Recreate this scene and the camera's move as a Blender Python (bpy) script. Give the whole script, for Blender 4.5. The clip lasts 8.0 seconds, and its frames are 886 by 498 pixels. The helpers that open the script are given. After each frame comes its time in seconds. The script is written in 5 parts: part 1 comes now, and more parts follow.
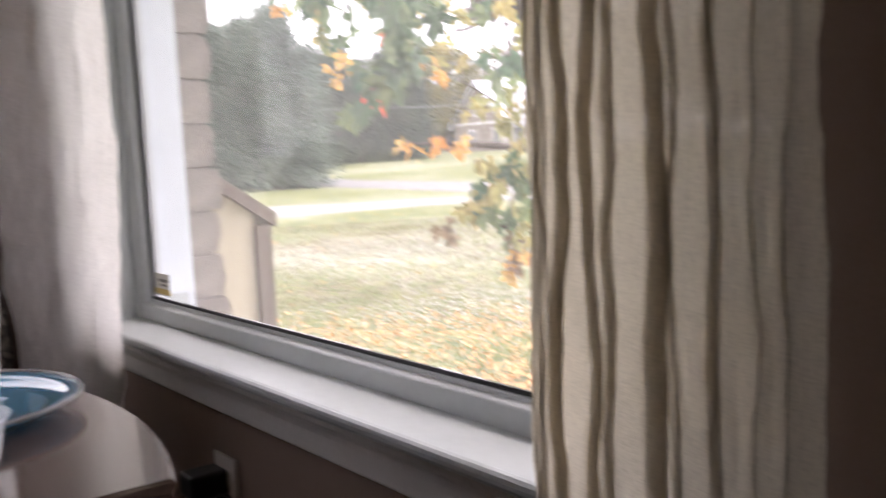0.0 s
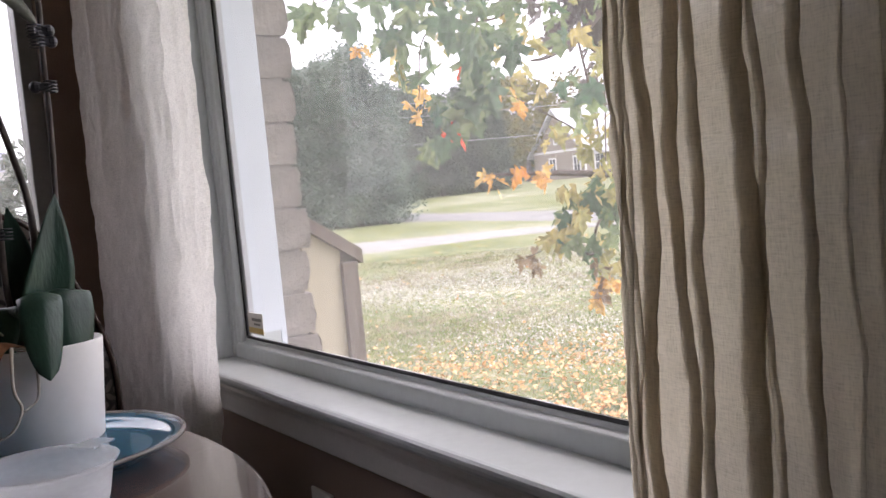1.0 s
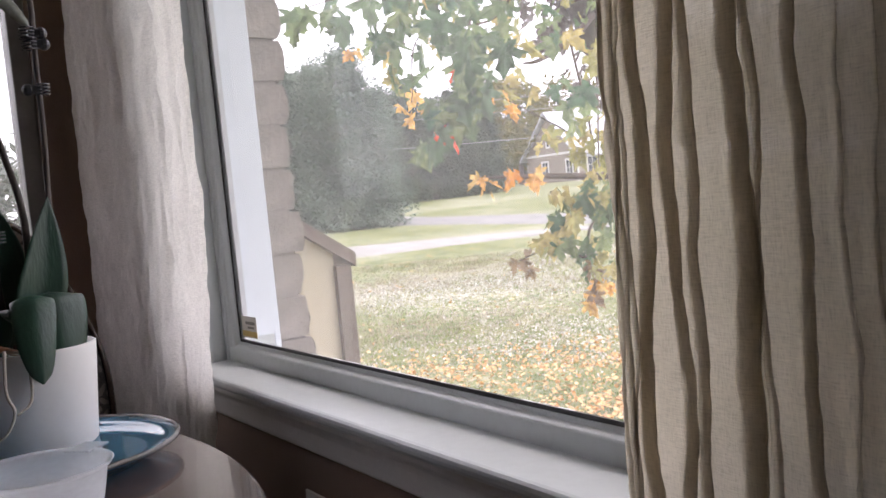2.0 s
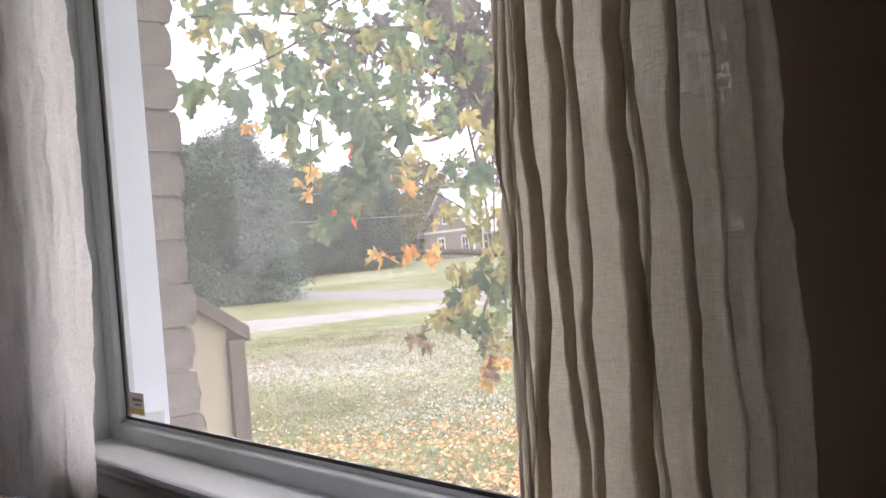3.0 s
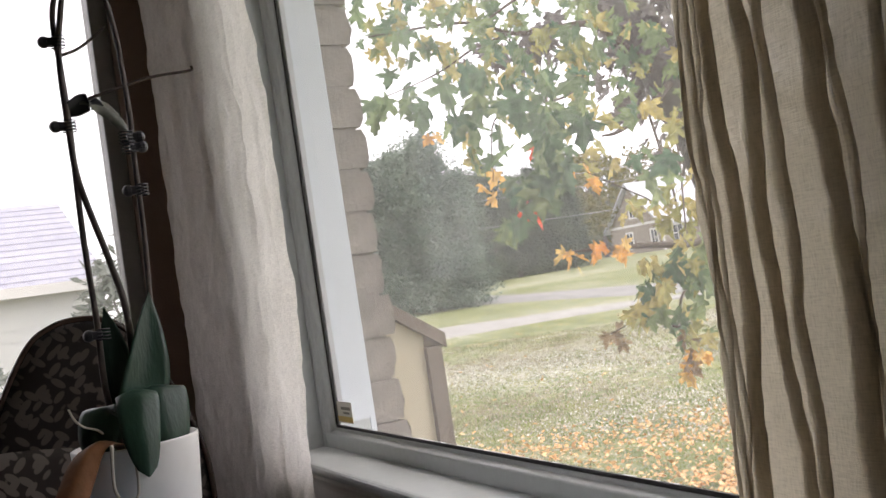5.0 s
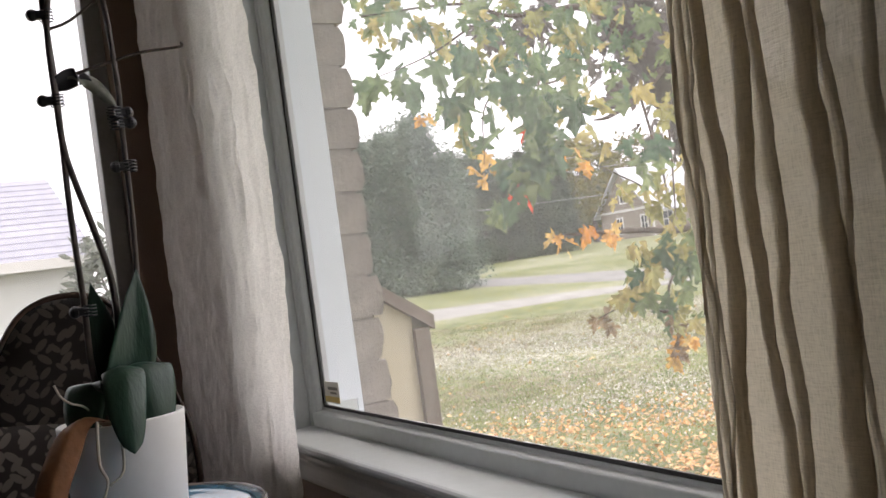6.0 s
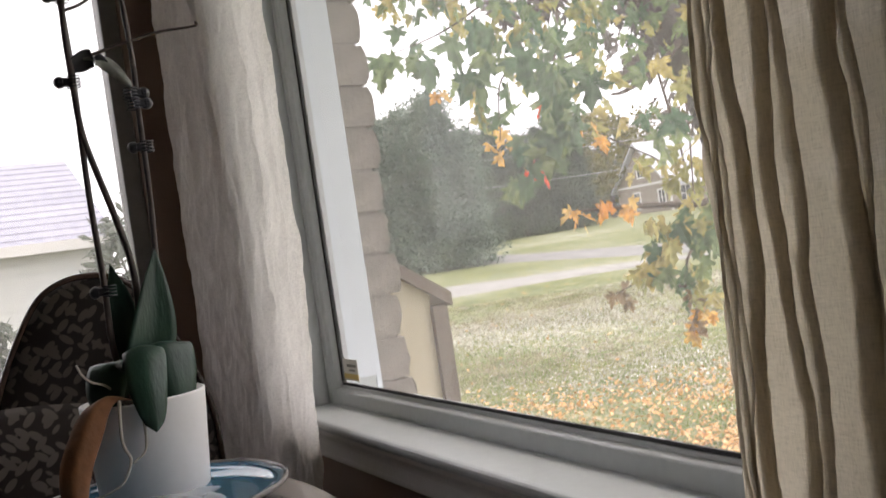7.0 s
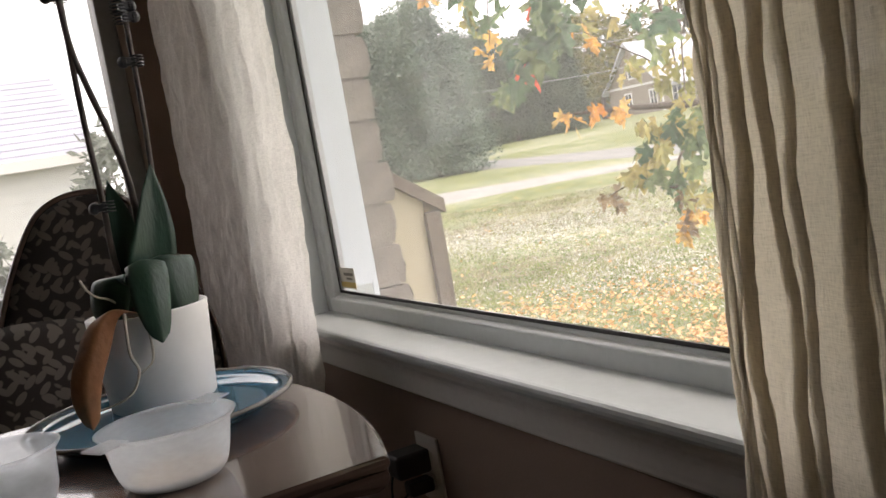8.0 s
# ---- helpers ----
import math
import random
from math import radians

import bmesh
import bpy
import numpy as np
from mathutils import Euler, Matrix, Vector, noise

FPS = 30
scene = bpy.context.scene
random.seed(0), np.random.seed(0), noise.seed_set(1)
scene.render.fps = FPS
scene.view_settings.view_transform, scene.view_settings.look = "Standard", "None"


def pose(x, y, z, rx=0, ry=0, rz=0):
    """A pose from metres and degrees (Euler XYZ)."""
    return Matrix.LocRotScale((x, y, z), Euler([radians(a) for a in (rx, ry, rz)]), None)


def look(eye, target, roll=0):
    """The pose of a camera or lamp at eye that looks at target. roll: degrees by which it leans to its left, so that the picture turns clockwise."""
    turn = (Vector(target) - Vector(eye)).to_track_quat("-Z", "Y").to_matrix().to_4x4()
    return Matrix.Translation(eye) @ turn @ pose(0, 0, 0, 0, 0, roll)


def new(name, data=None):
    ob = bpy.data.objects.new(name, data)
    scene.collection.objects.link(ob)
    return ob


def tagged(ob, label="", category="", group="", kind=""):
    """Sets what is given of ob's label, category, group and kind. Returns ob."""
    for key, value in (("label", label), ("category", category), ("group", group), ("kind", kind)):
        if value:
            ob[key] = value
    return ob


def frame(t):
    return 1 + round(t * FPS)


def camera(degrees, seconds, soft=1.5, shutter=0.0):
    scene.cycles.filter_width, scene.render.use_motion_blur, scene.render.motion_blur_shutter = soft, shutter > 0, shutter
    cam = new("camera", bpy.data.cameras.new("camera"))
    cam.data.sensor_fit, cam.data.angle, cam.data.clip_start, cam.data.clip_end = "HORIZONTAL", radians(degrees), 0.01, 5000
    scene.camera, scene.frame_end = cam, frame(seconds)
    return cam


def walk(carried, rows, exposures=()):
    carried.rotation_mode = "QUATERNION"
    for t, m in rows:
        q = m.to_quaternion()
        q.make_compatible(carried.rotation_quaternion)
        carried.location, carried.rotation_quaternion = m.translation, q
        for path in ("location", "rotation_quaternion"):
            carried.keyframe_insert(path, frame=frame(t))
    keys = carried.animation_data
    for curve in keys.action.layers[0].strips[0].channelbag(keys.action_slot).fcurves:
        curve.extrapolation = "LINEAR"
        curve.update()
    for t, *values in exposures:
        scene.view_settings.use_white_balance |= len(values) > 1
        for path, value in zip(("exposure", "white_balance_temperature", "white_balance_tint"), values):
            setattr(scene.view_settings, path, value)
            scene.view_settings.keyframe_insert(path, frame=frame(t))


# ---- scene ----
cam = camera(50.0, 8.0, shutter=0.5)
PATH = [
    (0, (1.818, -0.607, 1.018), (0.23, 0.593, 0.81), -2.8),
    (0.1, (1.819, -0.608, 1.018), (0.195, 0.544, 0.842), -2.6),
    (0.2, (1.819, -0.609, 1.018), (0.175, 0.513, 0.861), -3.8),
    (0.3, (1.819, -0.609, 1.018), (0.162, 0.489, 0.865), -4.4),
    (0.5, (1.818, -0.610, 1.018), (0.15, 0.46, 0.875), -4.9),
    (1, (1.819, -0.613, 1.019), (0.151, 0.436, 0.891), -5.4),
    (2.3, (1.817, -0.615, 1.017), (0.154, 0.469, 0.903), -5.7),
    (2.5, (1.818, -0.616, 1.017), (0.17, 0.501, 0.94), -5.2),
    (2.7, (1.818, -0.617, 1.017), (0.209, 0.557, 0.972), -5.0),
    (2.8, (1.818, -0.617, 1.017), (0.238, 0.596, 0.993), -4.7),
    (3, (1.818, -0.617, 1.017), (0.276, 0.642, 1.031), -4.8),
    (3.3, (1.823, -0.620, 1.018), (0.263, 0.604, 0.972), -6.3),
    (3.4, (1.824, -0.621, 1.018), (0.233, 0.556, 0.946), -6.6),
    (3.5, (1.826, -0.622, 1.018), (0.195, 0.493, 0.917), -6.5),
    (3.6, (1.826, -0.622, 1.018), (0.157, 0.433, 0.899), -7.3),
    (3.7, (1.826, -0.623, 1.018), (0.119, 0.377, 0.965), -7.8),
    (3.8, (1.825, -0.623, 1.018), (0.083, 0.315, 1.058), -7.9),
    (4, (1.825, -0.623, 1.018), (0.062, 0.271, 1.124), -8.9),
    (4.2, (1.823, -0.622, 1.017), (0.068, 0.296, 1.092), -9.4),
    (5.5, (1.810, -0.618, 1.015), (0.047, 0.327, 1.07), -8.2),
    (6, (1.812, -0.617, 1.014), (0.055, 0.338, 1.038), -7.8),
    (6.5, (1.814, -0.618, 1.015), (0.053, 0.324, 1.024), -7.9),
    (7, (1.812, -0.617, 1.014), (0.035, 0.301, 0.995), -8.4),
    (7.1, (1.814, -0.619, 1.015), (0.04, 0.294, 0.962), -8.7),
    (7.3, (1.819, -0.623, 1.015), (0.027, 0.228, 0.889), -9.3),
    (7.5, (1.824, -0.626, 1.016), (0.048, 0.225, 0.827), -9.9),
    (8, (1.825, -0.627, 1.016), (0.074, 0.261, 0.804), -9.9),
]
walk(cam, [(t, look(eye, target, roll)) for t, eye, target, roll in PATH],
     [(0, 1.38, 6600, 24), (0.6, 1.18, 6500, 23), (1.2, 1.12, 6450, 23), (3, 1.05, 6450, 23), (4, 0.85, 6700, 17), (7, 0.86, 6850, 17), (8, 1.1, 7100, 16)])

# ---- world, sun, exposure ----
world = bpy.data.worlds.new("world")
scene.world = world
world.use_nodes = True
wn = world.node_tree.nodes
wl = world.node_tree.links
sky = wn.new("ShaderNodeTexSky")
sky.sky_type = 'NISHITA'
sky.sun_disc = False
sky.sun_elevation = radians(64)
sky.sun_rotation = radians(31)
sky.dust_density = 6.0
veil = wn.new("ShaderNodeMix")
veil.data_type = 'RGBA'
veil.inputs[0].default_value = 0.8
veil.inputs[7].default_value = (11.0, 11.2, 11.6, 1)
wl.new(sky.outputs[0], veil.inputs[6])
wl.new(veil.outputs[2], wn["Background"].inputs[0])
wn["Background"].inputs[1].default_value = 0.15
sun_data = bpy.data.lights.new("sun", 'SUN')
sun_data.energy = 0.8
sun_data.angle = radians(25)
sun_data.color = (1.0, 0.96, 0.9)
sun = new("sun", sun_data)
sun.matrix_world = look((15, 25, 60), (0, 0, 0))


# ---- materials ----
def nodes_of(name):
    m = bpy.data.materials.new(name)
    m.use_nodes = True
    return m, m.node_tree.nodes, m.node_tree.links, m.node_tree.nodes["Principled BSDF"]


def mat(name, a, b, scale=8.0, rough=0.7, bump=0.0, fine=60.0, metal=0.0, stretch=(1, 1, 1), spread=0.0, coat=0.0):
    """A mottled surface: two colours mixed by noise at two scales, with fine relief."""
    m, n, l, p = nodes_of(name)
    tc = n.new("ShaderNodeTexCoord")
    mp = n.new("ShaderNodeMapping")
    mp.inputs["Scale"].default_value = stretch
    l.new(tc.outputs["Object"], mp.inputs[0])
    n1 = n.new("ShaderNodeTexNoise")
    n1.inputs["Scale"].default_value = scale
    n1.inputs["Detail"].default_value = 5
    n2 = n.new("ShaderNodeTexNoise")
    n2.inputs["Scale"].default_value = fine
    n2.inputs["Detail"].default_value = 3
    l.new(mp.outputs[0], n1.inputs["Vector"])
    l.new(mp.outputs[0], n2.inputs["Vector"])
    add = n.new("ShaderNodeMath")
    add.operation = 'MULTIPLY_ADD'
    add.inputs[1].default_value = 0.35
    l.new(n2.outputs["Fac"], add.inputs[0])
    mul = n.new("ShaderNodeMath")
    mul.operation = 'MULTIPLY'
    mul.inputs[1].default_value = 0.65
    l.new(n1.outputs["Fac"], mul.inputs[0])
    l.new(mul.outputs[0], add.inputs[2])
    ramp = n.new("ShaderNodeValToRGB")
    ramp.color_ramp.elements[0].position = 0.36
    ramp.color_ramp.elements[1].position = 0.64
    ramp.color_ramp.elements[0].color = (*a, 1)
    ramp.color_ramp.elements[1].color = (*b, 1)
    l.new(add.outputs[0], ramp.inputs[0])
    out = ramp.outputs[0]
    if spread:
        oi = n.new("ShaderNodeObjectInfo")
        hs = n.new("ShaderNodeHueSaturation")
        mr = n.new("ShaderNodeMapRange")
        mr.inputs[3].default_value = 1 - spread
        mr.inputs[4].default_value = 1 + spread
        l.new(oi.outputs["Random"], mr.inputs[0])
        l.new(mr.outputs[0], hs.inputs["Value"])
        l.new(out, hs.inputs["Color"])
        out = hs.outputs[0]
    l.new(out, p.inputs["Base Color"])
    p.inputs["Roughness"].default_value = rough
    p.inputs["Metallic"].default_value = metal
    p.inputs["Coat Weight"].default_value = coat
    if bump:
        bp = n.new("ShaderNodeBump")
        bp.inputs["Strength"].default_value = bump
        bp.inputs["Distance"].default_value = 0.004
        l.new(n2.outputs["Fac"], bp.inputs["Height"])
        l.new(bp.outputs[0], p.inputs["Normal"])
    return m


def leaf_mat(name, a, b, through_light=0.4, clump=0.0):
    """Thin foliage: each leaf takes its own tint, whole clumps vary too, and some light passes through."""
    m, n, l, p = nodes_of(name)
    g = n.new("ShaderNodeNewGeometry")
    ramp = n.new("ShaderNodeValToRGB")
    ramp.color_ramp.elements[0].color = (*a, 1)
    ramp.color_ramp.elements[1].color = (*b, 1)
    if clump:
        tc = n.new("ShaderNodeTexCoord")
        tx = n.new("ShaderNodeTexNoise")
        tx.inputs["Scale"].default_value, tx.inputs["Detail"].default_value = clump, 5
        l.new(tc.outputs["Object"], tx.inputs["Vector"])
        mr = n.new("ShaderNodeMapRange")
        mr.inputs[1].default_value, mr.inputs[2].default_value, mr.inputs[4].default_value = 0.36, 0.64, 0.75
        l.new(tx.outputs["Fac"], mr.inputs[0])
        ad = n.new("ShaderNodeMath")
        ad.operation = 'MULTIPLY_ADD'
        ad.inputs[1].default_value = 0.25
        l.new(g.outputs["Random Per Island"], ad.inputs[0])
        l.new(mr.outputs[0], ad.inputs[2])
        l.new(ad.outputs[0], ramp.inputs[0])
    else:
        l.new(g.outputs["Random Per Island"], ramp.inputs[0])
    tr = n.new("ShaderNodeBsdfTranslucent")
    mx = n.new("ShaderNodeMixShader")
    mx.inputs[0].default_value = through_light
    tc2 = n.new("ShaderNodeTexCoord")
    vary = n.new("ShaderNodeTexNoise")
    vary.inputs["Scale"].default_value, vary.inputs["Detail"].default_value = 28, 4
    l.new(tc2.outputs["Object"], vary.inputs["Vector"])
    vr = n.new("ShaderNodeMapRange")
    vr.inputs[1].default_value, vr.inputs[2].default_value, vr.inputs[3].default_value, vr.inputs[4].default_value = 0.35, 0.65, 0.6, 1.35
    l.new(vary.outputs["Fac"], vr.inputs[0])
    tone = n.new("ShaderNodeHueSaturation")
    l.new(ramp.outputs[0], tone.inputs["Color"])
    l.new(vr.outputs[0], tone.inputs["Value"])
    l.new(tone.outputs[0], p.inputs["Base Color"])
    l.new(tone.outputs[0], tr.inputs[0])
    p.inputs["Roughness"].default_value = 0.6
    l.new(p.outputs[0], mx.inputs[1])
    l.new(tr.outputs[0], mx.inputs[2])
    l.new(mx.outputs[0], n["Material Output"].inputs[0])
    return m


def linen(name, colour, see_through=0.1, pass_light=0.5):
    """Loosely woven linen: thread relief, light passing through the weave."""
    m, n, l, p = nodes_of(name)
    tc = n.new("ShaderNodeTexCoord")
    weave = []
    for stretch in ((80, 80, 760), (680, 680, 110)):
        mp = n.new("ShaderNodeMapping")
        mp.inputs["Scale"].default_value = stretch
        tx = n.new("ShaderNodeTexNoise")
        tx.inputs["Scale"].default_value = 1.0
        tx.inputs["Detail"].default_value = 2
        l.new(tc.outputs["Object"], mp.inputs[0])
        l.new(mp.outputs[0], tx.inputs["Vector"])
        weave.append(tx)
    big = n.new("ShaderNodeTexNoise")
    big.inputs["Scale"].default_value = 9
    big.inputs["Detail"].default_value = 6
    l.new(tc.outputs["Object"], big.inputs["Vector"])
    a1 = n.new("ShaderNodeMath")
    a1.operation = 'ADD'
    l.new(weave[0].outputs["Fac"], a1.inputs[0])
    l.new(weave[1].outputs["Fac"], a1.inputs[1])
    a2 = n.new("ShaderNodeMath")
    a2.operation = 'MULTIPLY_ADD'
    a2.inputs[1].default_value = 0.5
    l.new(big.outputs["Fac"], a2.inputs[0])
    l.new(a1.outputs[0], a2.inputs[2])
    ramp = n.new("ShaderNodeMapRange")
    ramp.inputs[1].default_value = 0.9
    ramp.inputs[2].default_value = 1.6
    ramp.inputs[3].default_value = 0.76
    ramp.inputs[4].default_value = 1.14
    l.new(a2.outputs[0], ramp.inputs[0])
    hs = n.new("ShaderNodeHueSaturation")
    hs.inputs["Color"].default_value = (*colour, 1)
    l.new(ramp.outputs[0], hs.inputs["Value"])
    l.new(hs.outputs[0], p.inputs["Base Color"])
    p.inputs["Roughness"].default_value = 0.9
    bp = n.new("ShaderNodeBump")
    bp.inputs["Strength"].default_value = 0.5
    bp.inputs["Distance"].default_value = 0.003
    l.new(a2.outputs[0], bp.inputs["Height"])
    l.new(bp.outputs[0], p.inputs["Normal"])
    tr = n.new("ShaderNodeBsdfTranslucent")
    l.new(hs.outputs[0], tr.inputs[0])
    mx = n.new("ShaderNodeMixShader")
    mx.inputs[0].default_value = pass_light
    l.new(p.outputs[0], mx.inputs[1])
    l.new(tr.outputs[0], mx.inputs[2])
    tp = n.new("ShaderNodeBsdfTransparent")
    mx2 = n.new("ShaderNodeMixShader")
    gap = n.new("ShaderNodeMapRange")
    gap.inputs[1].default_value, gap.inputs[2].default_value = 0.95, 1.3
    gap.inputs[4].default_value = 3 * see_through
    l.new(a1.outputs[0], gap.inputs[0])
    worn = n.new("ShaderNodeTexNoise")
    worn.inputs["Scale"].default_value, worn.inputs["Detail"].default_value = 16, 3
    l.new(tc.outputs["Object"], worn.inputs["Vector"])
    thin = n.new("ShaderNodeMapRange")
    thin.inputs[1].default_value, thin.inputs[2].default_value, thin.inputs[3].default_value, thin.inputs[4].default_value = 0.38, 0.66, 0.6, 1.35
    l.new(worn.outputs["Fac"], thin.inputs[0])
    open_ = n.new("ShaderNodeMath")
    open_.operation = 'MULTIPLY'
    l.new(gap.outputs[0], open_.inputs[0])
    l.new(thin.outputs[0], open_.inputs[1])
    l.new(open_.outputs[0], mx2.inputs[0])
    l.new(mx.outputs[0], mx2.inputs[1])
    l.new(tp.outputs[0], mx2.inputs[2])
    l.new(mx2.outputs[0], n["Material Output"].inputs[0])
    return m


def glass_mat(name, haze):
    """Clear pane with a faint pale layer that paints haze over the view outdoors."""
    m, n, l, p = nodes_of(name)
    p.inputs["Transmission Weight"].default_value = 1.0
    p.inputs["Roughness"].default_value = 0.0
    p.inputs["IOR"].default_value = 1.12
    tr = n.new("ShaderNodeBsdfTranslucent")
    tr.inputs[0].default_value = (0.9, 0.9, 0.88, 1)
    tx = n.new("ShaderNodeTexNoise")
    tx.inputs["Scale"].default_value = 5.0
    tx.inputs["Detail"].default_value = 6
    mr = n.new("ShaderNodeMapRange")
    mr.inputs[3].default_value = haze * 0.5
    mr.inputs[4].default_value = haze * 1.5
    l.new(tx.outputs["Fac"], mr.inputs[0])
    mx = n.new("ShaderNodeMixShader")
    l.new(mr.outputs[0], mx.inputs[0])
    l.new(p.outputs[0], mx.inputs[1])
    l.new(tr.outputs[0], mx.inputs[2])
    l.new(mx.outputs[0], n["Material Output"].inputs[0])
    return m


WALL = mat("taupe_wall_paint", (0.25, 0.182, 0.145), (0.28, 0.205, 0.165), 3, 0.75, 0.15, 220)
CEIL = mat("ceiling_paint", (0.76, 0.74, 0.71), (0.81, 0.79, 0.76), 3, 0.9, 0.2, 150)
FLOOR = mat("floor_boards", (0.1, 0.055, 0.03), (0.17, 0.1, 0.06), 3, 0.4, 0.1, 40, stretch=(1, 8, 1))
TRIM = mat("white_trim_paint", (0.6, 0.585, 0.56), (0.66, 0.645, 0.62), 6, 0.4, 0.05, 90)
VINYL = mat("white_vinyl", (0.49, 0.52, 0.52), (0.55, 0.58, 0.58), 5, 0.35, 0.03, 80)
OUTER = mat("outer_white_jamb", (0.7, 0.76, 0.83), (0.74, 0.8, 0.87), 5, 0.5, 0.03, 80)
GASKET = mat("black_rubber", (0.012, 0.012, 0.013), (0.02, 0.02, 0.021), 30, 0.5)
SPACER = mat("grey_spacer", (0.5, 0.51, 0.53), (0.56, 0.57, 0.59), 20, 0.4)
GREYFR = mat("grey_window_frame", (0.2, 0.19, 0.18), (0.25, 0.24, 0.23), 8, 0.5, 0.03, 60)
GLASS = glass_mat("window_glass", 0.043)
BRICK = mat("rock_faced_brick", (0.23, 0.2, 0.18), (0.36, 0.32, 0.29), 25, 0.9, 0.8, 90, spread=0.12)
MORTAR = mat("mortar", (0.24, 0.21, 0.19), (0.33, 0.295, 0.27), 30, 0.95, 0.5, 150)
LINEN_L = linen("white_linen", (0.93, 0.9, 0.865), 0.02, 0.66)
LINEN_R = linen("natural_linen", (0.55, 0.495, 0.4), 0.022, 0.75)
WOOD = mat("dark_walnut", (0.05, 0.031, 0.024), (0.07, 0.045, 0.035), 4, 0.22, 0.05, 50, stretch=(2, 0.5, 2), coat=0.6)
GRASS = mat("lawn", (0.07, 0.1, 0.026), (0.21, 0.21, 0.07), 2.6, 0.95, 0.7, 26)


def add_frost(m):
    """Pale frosted and dry patches over the turf, broken into specks."""
    n, l = m.node_tree.nodes, m.node_tree.links
    p = n["Principled BSDF"]
    old = p.inputs["Base Color"].links[0].from_socket
    tc = n.new("ShaderNodeTexCoord")
    a, b = n.new("ShaderNodeTexNoise"), n.new("ShaderNodeTexNoise")
    a.inputs["Scale"].default_value, a.inputs["Detail"].default_value = 0.22, 4
    b.inputs["Scale"].default_value, b.inputs["Detail"].default_value = 13.0, 4
    for t in (a, b):
        l.new(tc.outputs["Object"], t.inputs["Vector"])
    r1, r2 = n.new("ShaderNodeMapRange"), n.new("ShaderNodeMapRange")
    r1.inputs[1].default_value, r1.inputs[2].default_value = 0.42, 0.62
    r2.inputs[1].default_value, r2.inputs[2].default_value = 0.48, 0.64
    l.new(a.outputs["Fac"], r1.inputs[0])
    l.new(b.outputs["Fac"], r2.inputs[0])
    mu = n.new("ShaderNodeMath")
    mu.operation = 'MULTIPLY'
    l.new(r1.outputs[0], mu.inputs[0])
    l.new(r2.outputs[0], mu.inputs[1])
    mx = n.new("ShaderNodeMix")
    mx.data_type = 'RGBA'
    mx.inputs[7].default_value = (0.52, 0.51, 0.44, 1)
    l.new(mu.outputs[0], mx.inputs[0])
    l.new(old, mx.inputs[6])
    l.new(mx.outputs[2], p.inputs["Base Color"])


add_frost(GRASS)
ASPH = mat("asphalt", (0.17, 0.168, 0.16), (0.25, 0.248, 0.238), 1.2, 0.9, 0.3, 40)
GRAVEL = mat("pale_gravel", (0.24, 0.235, 0.215), (0.31, 0.305, 0.285), 2, 0.9, 0.3, 40)


# ---- mesh helpers ----
def finish(name, bm, material, parent=None, label="", smooth=False):
    me = bpy.data.meshes.new(name)
    bm.to_mesh(me)
    bm.free()
    me.materials.append(material)
    if smooth:
        for f in me.polygons:
            f.use_smooth = True
    ob = new(name, me)
    if parent is not None:
        ob.parent = parent
    if label:
        tagged(ob, label)
    return ob


def part(name, bm, material, parent, label="", smooth=False):
    return finish(name, bm, material, parent, label, smooth)


def thing(name, label, category, group="", kind="", at=(0, 0, 0)):
    e = new(name)
    e.location = at
    e.empty_display_size = 0.05
    return tagged(e, label, category, group, kind)


def box_bm(x0, x1, y0, y1, z0, z1, bevel=0.0, segments=2, bm=None):
    out = bm or bmesh.new()
    made = bmesh.ops.create_cube(out, size=1.0, matrix=Matrix.Translation(((x0 + x1) / 2, (y0 + y1) / 2, (z0 + z1) / 2)) @ Matrix.Diagonal((x1 - x0, y1 - y0, z1 - z0, 1)))
    if bevel:
        vs = set(made["verts"])
        es = [e for e in out.edges if e.verts[0] in vs]
        bmesh.ops.bevel(out, geom=es, offset=bevel, segments=segments, affect='EDGES', profile=0.5)
    return out


def grid_bm(f, nu, nv, bm=None, close_u=False):
    """A sheet of quads: f(u, v) with u and v from 0 to 1."""
    out = bm or bmesh.new()
    cols = nu if close_u else nu + 1
    vs = [[out.verts.new(f(i / nu, j / nv)) for j in range(nv + 1)] for i in range(cols)]
    for i in range(nu):
        a, b = vs[i], vs[(i + 1) % cols]
        for j in range(nv):
            out.faces.new((a[j], b[j], b[j + 1], a[j + 1]))
    return out


def lathe_bm(profile, n=48, bm=None, sx=1.0, sy=1.0, cx=0.0, cy=0.0):
    """Turns (radius, height) pairs about the z axis."""
    out = bm or bmesh.new()
    rings = []
    for r, z in profile:
        if r < 1e-6:
            rings.append([out.verts.new((cx, cy, z))])
        else:
            rings.append([out.verts.new((cx + sx * r * math.cos(2 * math.pi * k / n), cy + sy * r * math.sin(2 * math.pi * k / n), z)) for k in range(n)])
    for a, b in zip(rings, rings[1:]):
        for k in range(n):
            k2 = (k + 1) % n
            if len(a) == 1 and len(b) > 1:
                out.faces.new((a[0], b[k2], b[k]))
            elif len(b) == 1 and len(a) > 1:
                out.faces.new((a[k], a[k2], b[0]))
            elif len(a) > 1:
                out.faces.new((a[k], a[k2], b[k2], b[k]))
    bmesh.ops.recalc_face_normals(out, faces=out.faces)
    return out


